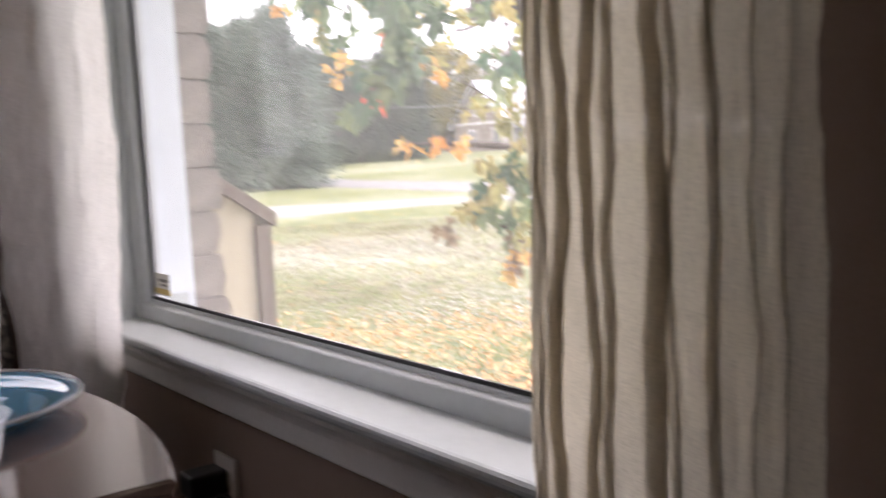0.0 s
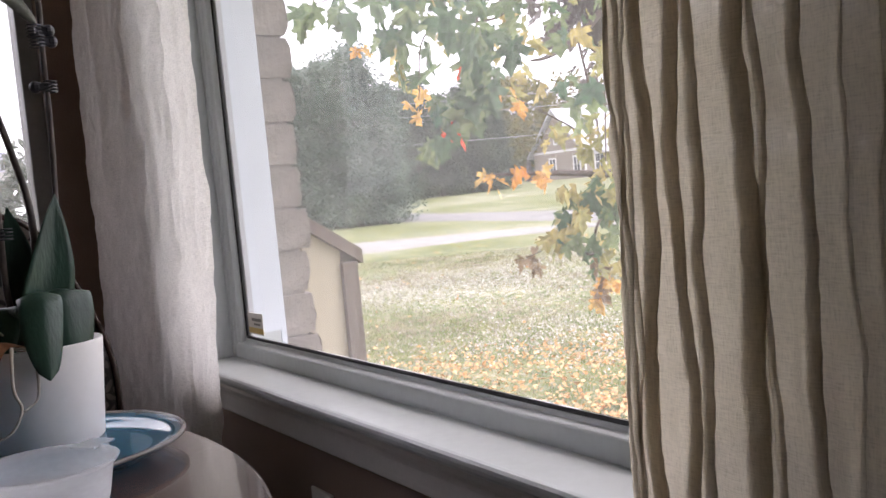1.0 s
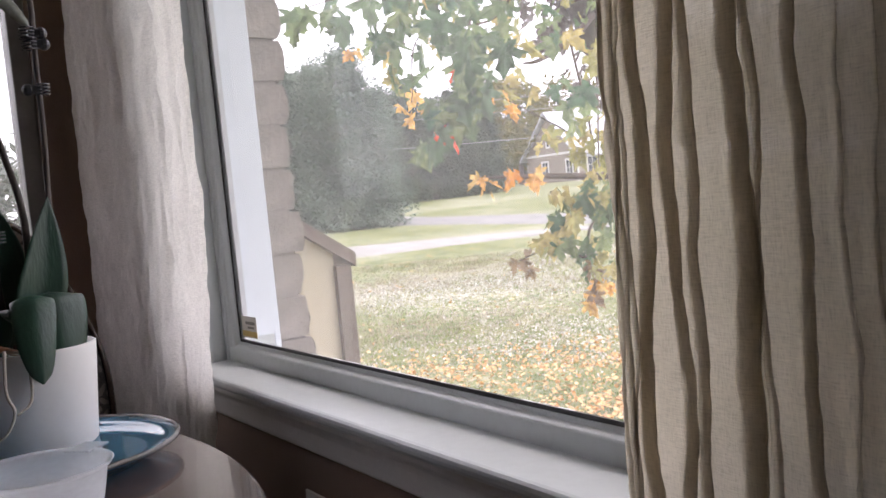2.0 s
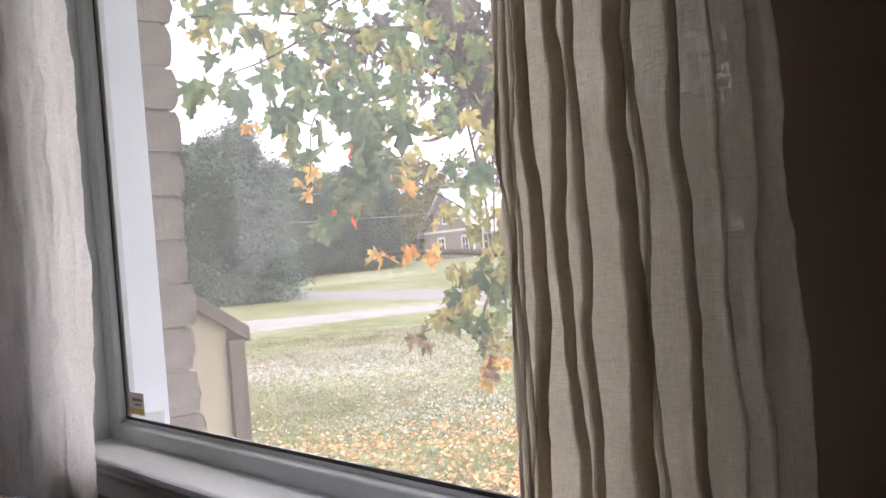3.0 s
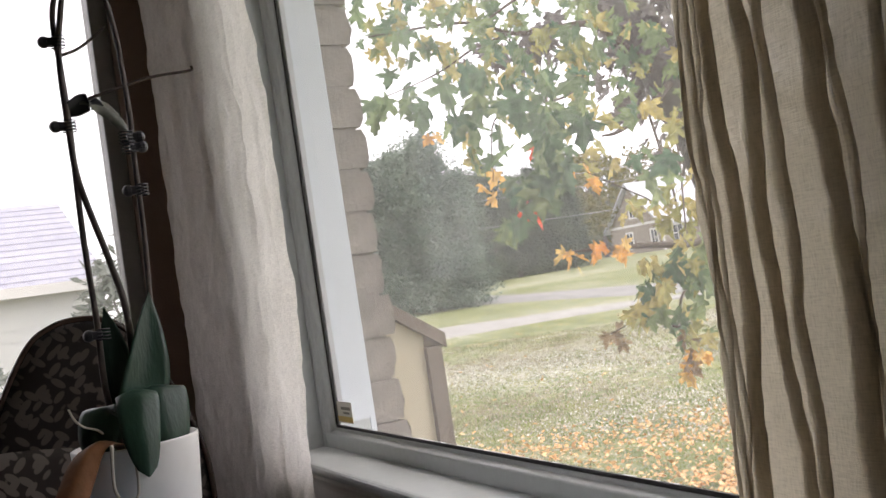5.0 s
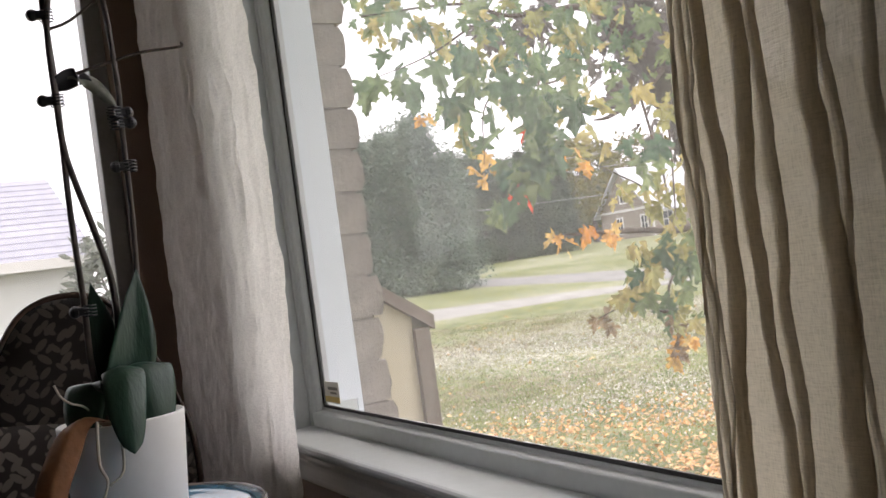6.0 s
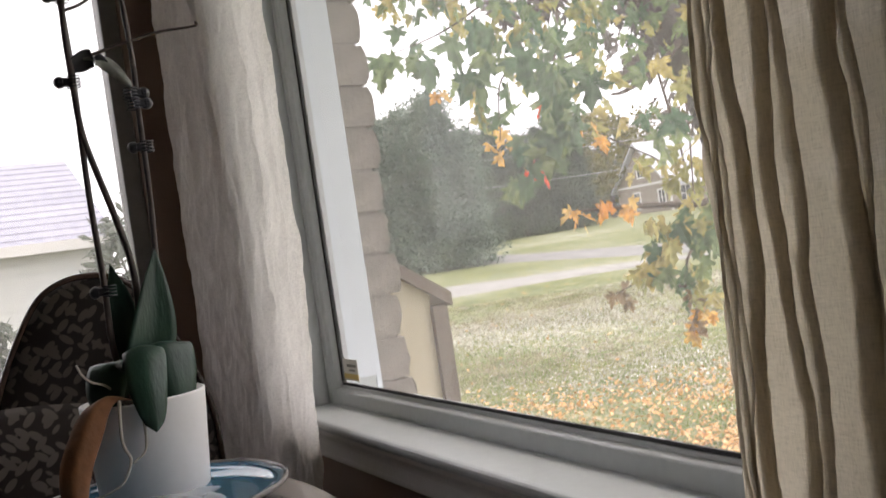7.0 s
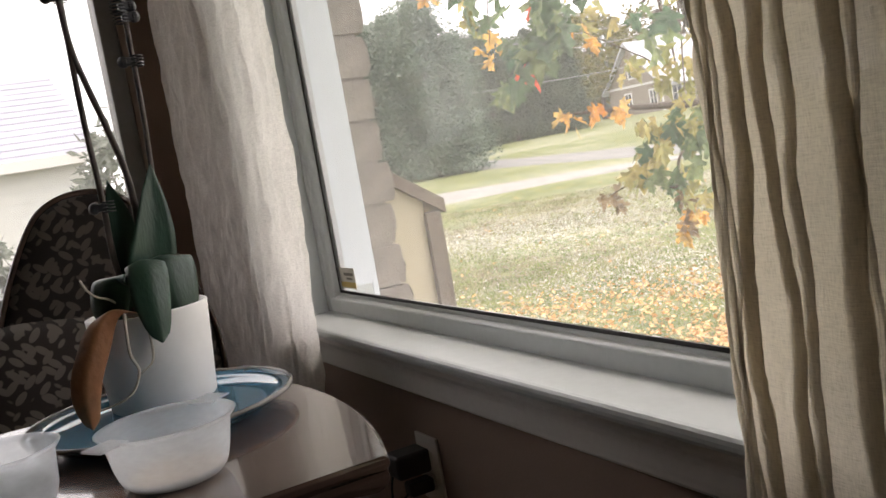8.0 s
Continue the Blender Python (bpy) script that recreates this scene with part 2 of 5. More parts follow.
def smooth_path(points, steps=8):
    """A Catmull-Rom line through the points."""
    p = [Vector(q) for q in points]
    p = [2 * p[0] - p[1]] + p + [2 * p[-1] - p[-2]]
    out = []
    for i in range(1, len(p) - 2):
        for k in range(steps):
            t = k / steps
            out.append(0.5 * (2 * p[i] + (p[i + 1] - p[i - 1]) * t + (2 * p[i - 1] - 5 * p[i] + 4 * p[i + 1] - p[i + 2]) * t * t + (3 * p[i] - p[i - 1] - 3 * p[i + 1] + p[i + 2]) * t ** 3))
    out.append(p[-2])
    return out


def tube_bm(points, r0, r1=None, n=8, steps=8, bm=None):
    """A tapering round rod along a smooth line."""
    out = bm or bmesh.new()
    line = smooth_path(points, steps)
    r1 = r0 if r1 is None else r1
    rings = []
    for i, q in enumerate(line):
        d = (line[min(i + 1, len(line) - 1)] - line[max(i - 1, 0)]).normalized()
        a = d.cross(Vector((0.31, 0.17, 0.93)))
        if a.length < 0.1:
            a = d.cross(Vector((1, 0, 0)))
        a.normalize()
        b = d.cross(a)
        r = r0 + (r1 - r0) * i / (len(line) - 1)
        rings.append([out.verts.new(q + r * (math.cos(2 * math.pi * k / n) * a + math.sin(2 * math.pi * k / n) * b)) for k in range(n)])
    for u, v in zip(rings, rings[1:]):
        for k in range(n):
            out.faces.new((u[k], u[(k + 1) % n], v[(k + 1) % n], v[k]))
    out.faces.new(rings[0][::-1])
    out.faces.new(rings[-1])
    return out


# ---- the room ----
XL, XR, YB, ZC = -0.70, 3.4, -3.6, 2.45
WX0, WX1, WZ0, WZ1 = -0.08, 1.44, 0.70, 2.12      # rough opening of the large window
LY0, LY1, LZ0, LZ1 = -1.75, -0.15, 0.79, 2.12      # opening of the window beside it
GL = -0.95                                         # ground beside the house


def setting(name, label, category):
    return thing(name, label, category, kind="structure")


def wall_with_hole(name, label, axis, a0, a1, t0, t1, z0, z1, hole):
    """A thick wall along x or y with one opening through it, in four joined blocks."""
    h0, h1, hz0, hz1 = hole
    bm = bmesh.new()
    for p0, p1, q0, q1 in ((a0, h0, z0, z1), (h1, a1, z0, z1), (h0, h1, z0, hz0), (h0, h1, hz1, z1)):
        if axis == "x":
            box_bm(p0, p1, t0, t1, q0, q1, bm=bm)
        else:
            box_bm(t0, t1, p0, p1, q0, q1, bm=bm)
    bmesh.ops.remove_doubles(bm, verts=bm.verts, dist=1e-5)
    return tagged(finish(name, bm, WALL), label, "wall", kind="structure")


tagged(finish("floor", box_bm(XL - 0.2, XR + 0.15, YB - 0.15, 0.1, -0.12, 0), FLOOR), "dark brown wooden floor of the room", "floor", kind="structure")
tagged(finish("ceiling", box_bm(XL - 0.2, XR + 0.15, YB - 0.15, 0.15, ZC, ZC + 0.15), CEIL), "plain white painted ceiling", "ceiling", kind="structure")
# overhang out of view, added to cut high sky light on the stool
tagged(finish("eave", box_bm(XL - 0.4, XR + 0.4, 0.151, 0.72, ZC - 0.08, ZC + 0.1), OUTER), "unseen white roof overhang added to shade the window", "eave", kind="structure")
wall_with_hole("wall_north", "taupe painted wall round the large window", "x", XL - 0.15, XR + 0.15, 0, 0.13, GL - 0.2, ZC, (WX0, WX1, WZ0, WZ1))
wall_with_hole("wall_west", "taupe painted wall round the side window", "y", YB - 0.15, 0, XL - 0.15, XL, GL - 0.2, ZC, (LY0, LY1, LZ0, LZ1))
tagged(finish("wall_east", box_bm(XR, XR + 0.15, YB - 0.15, 0, GL - 0.2, ZC), WALL), "taupe painted wall", "wall", kind="structure")
tagged(finish("wall_south", box_bm(XL, XR, YB - 0.15, YB, GL - 0.2, ZC), WALL), "taupe painted wall", "wall", kind="structure")

# large window: vinyl frame, gasket, pane, stool and apron
win = setting("window_1", "large white vinyl picture window", "window")
GX0, GX1, GZ0, GZ1, GY = 0.0, 1.39, 0.76, 2.04, 0.05


def profile_bar(points, a, b, axis):
    """A straight bar with a polygon section: along x (points are y, z) or along z (points are x, y)."""
    bm = bmesh.new()
    ends = []
    for s in (a, b):
        ends.append([bm.verts.new((s, p, q) if axis == "x" else (p, q, s)) for p, q in points])
    n = len(points)
    for k in range(n):
        bm.faces.new((ends[0][k], ends[0][(k + 1) % n], ends[1][(k + 1) % n], ends[1][k]))
    bm.faces.new(ends[0][::-1])
    bm.faces.new(ends[1])
    bmesh.ops.recalc_face_normals(bm, faces=bm.faces)
    return bm


RAIL = [(0.035, 0.716), (0.035, 0.7425), (0.0355, 0.7442), (0.0365, 0.7455), (0.038, 0.7462), (0.0455, 0.7485), (0.0468, 0.7495), (0.0475, 0.752), (0.0485, 0.7545), (0.051, 0.755), (0.058, 0.755), (0.062, 0.735), (0.13, 0.71), (0.13, 0.706), (0.06, 0.706), (0.06, 0.716)]
part("bottom_rail", profile_bar(RAIL, GX0 - 0.0445, WX1, "x"), VINYL, win)
STILE = [(-0.08, -0.0005), (-0.08, 0.13), (-0.002, 0.13), (-0.002, 0.05), (-0.0045, 0.0492), (-0.0065, 0.047), (-0.0075, 0.041), (-0.0095, 0.0385), (-0.018, 0.0375), (-0.02, 0.0355), (-0.031, 0.035), (-0.0325, 0.033), (-0.0445, 0.0325), (-0.0395, 0.004), (-0.042, -0.0005)]
part("stile", profile_bar(STILE, WZ0 + 0.005, WZ1, "z"), VINYL, win)
part("stile", profile_bar([(min(GX1 - x, WX1), y) for x, y in STILE], WZ0 + 0.005, WZ1, "z"), VINYL, win)
part("head_rail", box_bm(GX0 - 0.03, GX1 + 0.03, 0.02, 0.13, GZ1, WZ1, 0.003), VINYL, win)
for nm, b in (("gasket", (GX0 - 0.002, GX0, 0.049, 0.052, GZ0, GZ1)), ("gasket", (GX1 - 0.004, GX1 + 0.002, 0.044, 0.052, GZ0, GZ1)),
              ("gasket", (GX0, GX1, 0.049, 0.052, 0.755, 0.7605)), ("gasket", (GX0, GX1, 0.044, 0.052, GZ1 - 0.008, GZ1))):
    part(nm, box_bm(*b), GASKET, win)
part("spacer", box_bm(GX0, GX0 + 0.012, 0.056, 0.066, GZ0, GZ1), SPACER, win)
pane = part("pane", box_bm(GX0 - 0.001, GX1 + 0.001, 0.0525, 0.0555, GZ0, GZ1), GLASS, win)
pane.visible_shadow = False
part("outer_jamb", box_bm(-0.075, 0.0, 0.124, 0.137, WZ0, WZ1, 0.002), OUTER, win)
part("outer_jamb", box_bm(-0.02, 0.0005, 0.068, 0.126, WZ0 + 0.06, WZ1 - 0.08), OUTER, win)
STOOL = [(0.06, 0.69), (0.06, 0.7165), (-0.05, 0.7165), (-0.0545, 0.7155), (-0.0575, 0.7125), (-0.0585, 0.708), (-0.0578, 0.7035), (-0.0555, 0.7), (-0.052, 0.698), (-0.046, 0.6972), (-0.044, 0.694), (-0.04, 0.69)]
part("stool", profile_bar(STOOL, -0.079, 1.439, "x"), VINYL, win)
APRON = [(-0.0005, 0.6898), (-0.036, 0.6898), (-0.036, 0.682), (-0.0345, 0.6785), (-0.031, 0.675), (-0.0265, 0.671), (-0.0235, 0.666), (-0.0215, 0.659), (-0.021, 0.65), (-0.021, 0.641), (-0.0165, 0.639), (-0.017, 0.634), (-0.0165, 0.629), (-0.0142, 0.625), (-0.0105, 0.622), (-0.005, 0.62), (-0.0005, 0.62)]
part("stool_horn", profile_bar([(-0.0005 if y > 0 else y, z) for y, z in STOOL], -0.16, -0.0792, "x"), VINYL, win)
part("stool_horn", profile_bar([(-0.0005 if y > 0 else y, z) for y, z in STOOL], 1.4392, 1.57, "x"), VINYL, win)
part("apron", profile_bar(APRON, -0.13, 1.54, "x"), TRIM, win)
part("casing", profile_bar([(-0.15, -0.0005), (-0.15, -0.018), (-0.1, -0.018), (-0.085, -0.012), (-0.08, -0.012), (-0.08, -0.0005)], 0.717, 2.2, "z"), TRIM, win)

# side window: grey frame
win2 = setting("window_2", "side window with a grey frame", "window")
for b in ((LY1 - 0.045, LY1, LZ0, LZ1), (LY0, LY0 + 0.045, LZ0, LZ1), (LY0 + 0.045, LY1 - 0.045, LZ0, LZ0 + 0.04), (LY0 + 0.045, LY1 - 0.045, LZ1 - 0.04, LZ1)):
    part("frame_bar", box_bm(XL - 0.1, XL - 0.01, b[0], b[1], b[2], b[3], 0.004), GREYFR, win2)
pane2 = part("pane", box_bm(XL - 0.06, XL - 0.056, LY0 + 0.04, LY1 - 0.04, LZ0 + 0.035, LZ1 - 0.035), GLASS, win2)
pane2.visible_shadow = False

# ---- ground ----
UX, UY = -math.sin(radians(60)), math.cos(radians(60))


def along(x, y):
    return UX * x + UY * y


PROFILE = ((-200, -1.1), (0, -1.08), (4, -1.05), (9, -0.98), (18, -0.62), (25, -0.36), (33, -0.2), (40, -0.12), (55, 0.4), (75, 0.6), (110, 0.9), (600, 2.0))


def ground_z(x, y):
    u = along(x - 1.8, y + 0.6)
    for (u0, z0), (u1, z1) in zip(PROFILE, PROFILE[1:]):
        if u <= u1:
            return z0 + (z1 - z0) * max(0, (u - u0) / (u1 - u0))
    return PROFILE[-1][1]


def place_uv(u, v):
    """u metres out from the camera's seat over the lawn, v metres to the right of that line."""
    x, y = 1.8 + UX * u + UY * v, -0.6 + UY * u - UX * v
    return x, y, ground_z(x, y)


GU = [-60, -20, -8, 0, 4, 7, 9, 10, 14, 18, 22, 25, 29, 33, 37, 40, 45, 50, 55, 62, 70, 75, 82, 95, 110, 160, 300, 600]
GV = [-400, -150, -80, -50, -35, -25, -18, -12, -6, 0, 6, 12, 18, 25, 35, 50, 80, 150, 400]
bm = bmesh.new()
rows_ = [[bm.verts.new(place_uv(u, v)) for v in GV] for u in GU]
for a, b in zip(rows_, rows_[1:]):
    for k in range(len(GV) - 1):
        bm.faces.new((a[k], a[k + 1], b[k + 1], b[k]))
tagged(finish("ground", bm, GRASS, smooth=True), "lawn with fallen leaves and pale frost, rising to a road", "lawn", kind="structure")


def strip(name, label, category, near, far, material, lift=0.045, v0=-30, v1=40):
    """A paved band over the ground; near and far give its two edges by v."""
    bm_ = bmesh.new()
    vs = []
    for i in range(141):
        v = v0 + (v1 - v0) * i / 140
        row = []
        for k in range(13):
            u = near(v) + (far(v) - near(v)) * k / 12 + 0.12 * math.sin(v * 0.9 + 0.3 * k)
            x, y, z = place_uv(u, v)
            row.append(bm_.verts.new((x, y, z + lift - (0.1 if k in (0, 12) else 0))))
        vs.append(row)
    for a_, b_ in zip(vs, vs[1:]):
        for k in range(12):
            bm_.faces.new((a_[k], b_[k], b_[k + 1], a_[k + 1]))
    return tagged(finish(name, bm_, material, smooth=True), label, category, kind="structure")


def road_near(v):
    return 35.6 - 1.72 * v if v < 5 else 27.0 - 9.0 * (1 - math.exp((5 - v) * 0.19))


strip("driveway", "pale grey gravel driveway across the lawn", "driveway", lambda v: 23.3 + 0.25 * max(0.0, v) + 0.05 * min(0.0, v), lambda v: max(23.9 + 0.25 * max(0.0, v), 26.25 - 0.04 * max(0.0, v) ** 2), GRAVEL, 0.045, -30, 5.6)
strip("road", "grey asphalt road running past beyond the lawn", "road", road_near, lambda v: road_near(v) + 8.0 - 0.25 * max(0.0, min(8, v)), ASPH, 0.05)

# ---- curtains ----
def curtain(name, label, left, right, y, folds, amp, material, seed, z0=0.02, z1=2.3, fine=1.0, over=0.45, harm=1.0, crinkle=0.0):
    """A hanging panel of gathered cloth; left and right give its edges by height; uneven folds wander on their way down."""
    rnd = random.Random(seed)
    ph = [rnd.uniform(0, 6.28) for _ in range(10)]

    def f(u, v):
        z = z0 + (z1 - z0) * v
        wob = 0.010 * math.sin(5.1 * z + ph[0] + 9 * u) + fine * 0.006 * math.sin(15 * z + ph[1] + 17 * u) + fine * 0.003 * math.sin(37 * z + ph[7] + 29 * u)
        s = u + wob + 0.03 * math.sin(7 * u + ph[2]) + 0.016 * math.sin(19 * u + ph[8]) + 0.03 * noise.noise(Vector((u * 14, 0.3, seed)))
        a = 2 * math.pi * folds * s
        d = amp * (0.7 + 0.9 * abs(noise.noise(Vector((s * folds * 0.9, 4.4, seed))))) * (math.sin(a) + harm * 0.5 * math.sin(2.3 * a + ph[3] + 0.8 * z) + harm * 0.28 * math.sin(4.7 * a + ph[4] - 2.1 * z))
        d += 0.003 * noise.noise(Vector((u * 22, z * 10, seed))) + 0.004 * noise.noise(Vector((u * 42, z * 25, seed))) + 0.0015 * noise.noise(Vector((u * 130, z * 60, seed)))
        d += crinkle * (0.007 * noise.noise(Vector((u * 13 + 0.8 * z, z * 9, seed + 3))) + 0.0045 * noise.noise(Vector((u * 27 - z, z * 21, seed + 5))) + 0.002 * abs(noise.noise(Vector((u * 50, z * 33, seed + 7)))))
        for uc, dc in ((0.1, 0.004), (0.16, 0.003), (0.8, 0.005), (0.85, 0.004), (0.93, 0.003)):
            d += dc * math.exp(-((u - uc - 0.008 * math.sin(6 * z + 20 * uc)) / 0.007) ** 2)
        xl, xr = left(z), right(z)
        xx = xl + (xr - xl) * u + over * amp * math.cos(a + 0.6) + fine * 0.004 * math.sin(9 * z + ph[5]) + fine * 0.003 * math.sin(31 * z + ph[6] + 5 * u)
        return (xx, y + d, z)

    t = thing(name, label, "curtain", group="linen curtains")
    part("cloth", grid_bm(f, int(folds * 60), 170), material, t, smooth=True)
    return t


curtain("curtain", "white crinkled linen curtain hanging beside the window corner", lambda z: -0.63, lambda z: 0.25 - 0.23 * min(0.6, abs(z - 1.18)) ** 2, -0.085, 4, 0.0045, LINEN_L, 3, fine=0.6, harm=0.4, crinkle=1.0)


def pleated_curtain(name, label, starts, tuck, y, material, seed, z0=0.02, z1=2.3):
    """A gathered panel laid in narrow tucks: single cloth between them, three layers in each tuck; the tucks wander as they fall."""
    rnd = random.Random(seed)
    n = len(starts) - 1
    lift = [rnd.uniform(0.25, 0.5) for _ in range(n + 1)]
    rows = []
    for j in range(301):
        z = z0 + (z1 - z0) * j / 300

        def edge(i):
            w = (0.006 + 0.004 * (n - i) / n) * noise.noise(Vector((z * 5, i * 7.1, seed))) + (0.004 + 0.004 * (n - i) / n) * noise.noise(Vector((z * 13, i * 3.7, seed))) + 0.002 * noise.noise(Vector((z * 34, i * 5.3, seed)))
            return starts[i] + w + 0.035 * (z - 1.0) * (n - i) / n

        ctrl = []
        for i in range(n):
            a, b = edge(i), edge(i + 1)
            t0, t1 = tuck[i] * (1 + 0.5 * noise.noise(Vector((z * 4, i, seed)))), tuck[i + 1] * (1 + 0.5 * noise.noise(Vector((z * 4, i + 1, seed))))
            h = lift[i] * (1 + 0.4 * noise.noise(Vector((z * 6, i, 9.0))))
            ctrl += [(a - t0, y + 0.0055 * h), (a + 0.2 * (b - a), y - 0.001 * h), (a + 0.65 * (b - a), y - 0.006 * h + 0.003 * noise.noise(Vector((z * 9, i, 3.0)))),
                     (b - 0.001, y - 0.005 * h), (b + 0.0025, y - 0.002 * h), (b - 0.4 * t1, y + 0.0025 * h)]
        line = smooth_path([(p, q, 0) for p, q in ctrl], 4)
        rows.append([(q.x, q.y + 0.0016 * noise.noise(Vector((q.x * 110, z * 75, seed))) + 0.0007 * noise.noise(Vector((q.x * 60, z * 260, seed))), z) for q in line])
    b_ = bmesh.new()
    vs = [[b_.verts.new(p) for p in r] for r in rows]
    for r0, r1 in zip(vs, vs[1:]):
        for k in range(len(r0) - 1):
            b_.faces.new((r0[k], r0[k + 1], r1[k + 1], r1[k]))
    t = thing(name, label, "curtain", group="linen curtains")
    part("cloth", b_, material, t, smooth=True)
    return t


pleated_curtain("curtain", "natural beige linen curtain gathered in tight folds", (1.247, 1.2525, 1.259, 1.266, 1.287, 1.319, 1.333, 1.386, 1.394, 1.428, 1.455, 1.479, 1.502),
                (0.0015, 0.0015, 0.003, 0.0015, 0.0135, 0.013, 0.0085, 0.0165, 0.005, 0.01, 0.003, 0.003, 0.004), -0.085, LINEN_R, 8)

# ---- table ----
TZ = 0.75


def table_outline(grow=0.0):
    """Boat-shaped top: bowed long ends, quick turns at the corners."""
    pts = []
    for i in range(41):
        s = i / 40
        x = 0.49 + (1.042 - 0.49) * s
        pts.append((x, -0.270 - 0.05 * ((s - 0.5) / 0.5) ** 2 + grow))
    for i in range(1, 40):
        s = i / 40
        pts.append((1.046 + grow + 0.012 * math.sin(math.pi * s), -0.335 - 1.3 * s))
    for i in range(41):
        s = 1 - i / 40
        pts.append((0.49 + (1.042 - 0.49) * s, -1.68 + 0.045 * ((s - 0.5) / 0.5) ** 2 - grow))
    for i in range(1, 40):
        s = 1 - i / 40
        pts.append((0.486 - grow, -0.335 - 1.3 * s))
    return pts


def slab(layers):
    bm_ = bmesh.new()
    rings = [[bm_.verts.new((x, y, z)) for x, y in table_outline(g)] for g, z in layers]
    n = len(rings[0])
    for a_, b_ in zip(rings, rings[1:]):
        for k in range(n):
            bm_.faces.new((a_[k], a_[(k + 1) % n], b_[(k + 1) % n], b_[k]))
    bm_.faces.new(rings[0][::-1])
    bm_.faces.new(rings[-1])
    bmesh.ops.recalc_face_normals(bm_, faces=bm_.faces)
    return bm_


table = thing("dining_table", "dark walnut table with a polished moulded top", "table")
part("tabletop", slab([(-0.016, TZ - 0.032), (-0.006, TZ - 0.028), (-0.002, TZ - 0.02), (-0.004, TZ - 0.014), (0.0, TZ - 0.008), (-0.001, TZ - 0.003), (-0.005, TZ)]), WOOD, table)
part("apron_frame", box_bm(0.55, 0.97, -1.6, -0.37, TZ - 0.12, TZ - 0.032, 0.003), WOOD, table)
for x in (0.58, 0.94):
    for y in (-0.4, -1.57):
        part("leg", box_bm(x - 0.03, x + 0.03, y - 0.03, y + 0.03, 0, TZ - 0.06, 0.006), WOOD, table)

# ---- things outdoors ----
BARK = mat("maple_bark", (0.09, 0.08, 0.075), (0.2, 0.18, 0.17), 12, 0.95, 0.9, 60, stretch=(3, 3, 0.6))
TWIG = mat("twig_bark", (0.06, 0.045, 0.035), (0.12, 0.09, 0.07), 40, 0.9)
LEAF_G = leaf_mat("green_maple_leaf", (0.085, 0.165, 0.1), (0.29, 0.36, 0.17), 0.55)
LEAF_C = leaf_mat("deep_green_maple_leaf", (0.075, 0.135, 0.08), (0.17, 0.24, 0.13), 0.45)
# greyer copy of the leaf: the crown's shade is put into its colour
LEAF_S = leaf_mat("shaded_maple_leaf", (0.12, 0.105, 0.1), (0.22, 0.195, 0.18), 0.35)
LEAF_Y = leaf_mat("yellow_maple_leaf", (0.34, 0.36, 0.14), (0.62, 0.5, 0.2), 0.5)
LEAF_O = leaf_mat("orange_maple_leaf", (0.8, 0.36, 0.09), (0.85, 0.6, 0.2))
LEAF_D = leaf_mat("withered_maple_leaf", (0.2, 0.13, 0.07), (0.34, 0.24, 0.13), 0.25)
LEAF_R = leaf_mat("red_maple_leaf", (0.8, 0.1, 0.05), (0.85, 0.16, 0.08))
NEEDLE = leaf_mat("conifer_needles", (0.03, 0.055, 0.035), (0.14, 0.18, 0.12), 0.25, 0.9)
NEEDLE2 = leaf_mat("pine_needles", (0.055, 0.1, 0.075), (0.26, 0.32, 0.25), 0.25, 0.9)
AUTUMN = leaf_mat("autumn_foliage", (0.09, 0.105, 0.035), (0.25, 0.21, 0.075), 0.25)
SHRUB = leaf_mat("shrub_foliage", (0.12, 0.14, 0.11), (0.24, 0.26, 0.22), 0.25)
BLADE = leaf_mat("grass_blade", (0.13, 0.19, 0.05), (0.34, 0.34, 0.13), 0.45, 0.8)
STRAW = leaf_mat("straw_blade", (0.22, 0.17, 0.1), (0.6, 0.56, 0.46), 0.4, 1.1)
FALL_O = leaf_mat("fallen_orange_leaf", (0.62, 0.3, 0.1), (0.75, 0.5, 0.25), 0.1)
FALL_P = leaf_mat("fallen_pale_leaf", (0.4, 0.36, 0.28), (0.72, 0.7, 0.65), 0.05)
SIDING = mat("taupe_siding", (0.26, 0.22, 0.18), (0.3, 0.26, 0.22), 2, 0.8, 0.1, 20)
WSIDING = mat("white_siding", (0.62, 0.62, 0.6), (0.68, 0.68, 0.66), 2, 0.7, 0.1, 20)
FROST = mat("frosted_roof", (0.5, 0.51, 0.55), (0.6, 0.61, 0.65), 1.5, 0.7, 0.1, 20)
SHING = mat("grey_shingle", (0.3, 0.3, 0.36), (0.38, 0.38, 0.44), 5, 0.9, 0.4, 40, spread=0.05)
PANE_D = mat("dark_pane", (0.03, 0.035, 0.04), (0.06, 0.065, 0.07), 2, 0.1)
BEIGE = mat("beige_board", (0.5, 0.44, 0.32), (0.58, 0.52, 0.4), 3, 0.7, 0.2, 40, stretch=(4, 4, 0.5))
BROWN = mat("brown_trim", (0.13, 0.1, 0.08), (0.18, 0.14, 0.11), 6, 0.6, 0.2, 50)

LOBES = ((0, -0.04), (0.13, -0.12), (0.38, -0.17), (0.33, -0.02), (0.22, 0.07), (0.42, 0.12), (0.66, 0.27), (0.52, 0.33), (0.5, 0.46), (0.22, 0.36), (0.24, 0.55), (0.31, 0.68), (0.15, 0.76), (0.0, 1.05))
LEAF_RING = list(LOBES) + [(-x, y) for x, y in LOBES[-2:0:-1]]


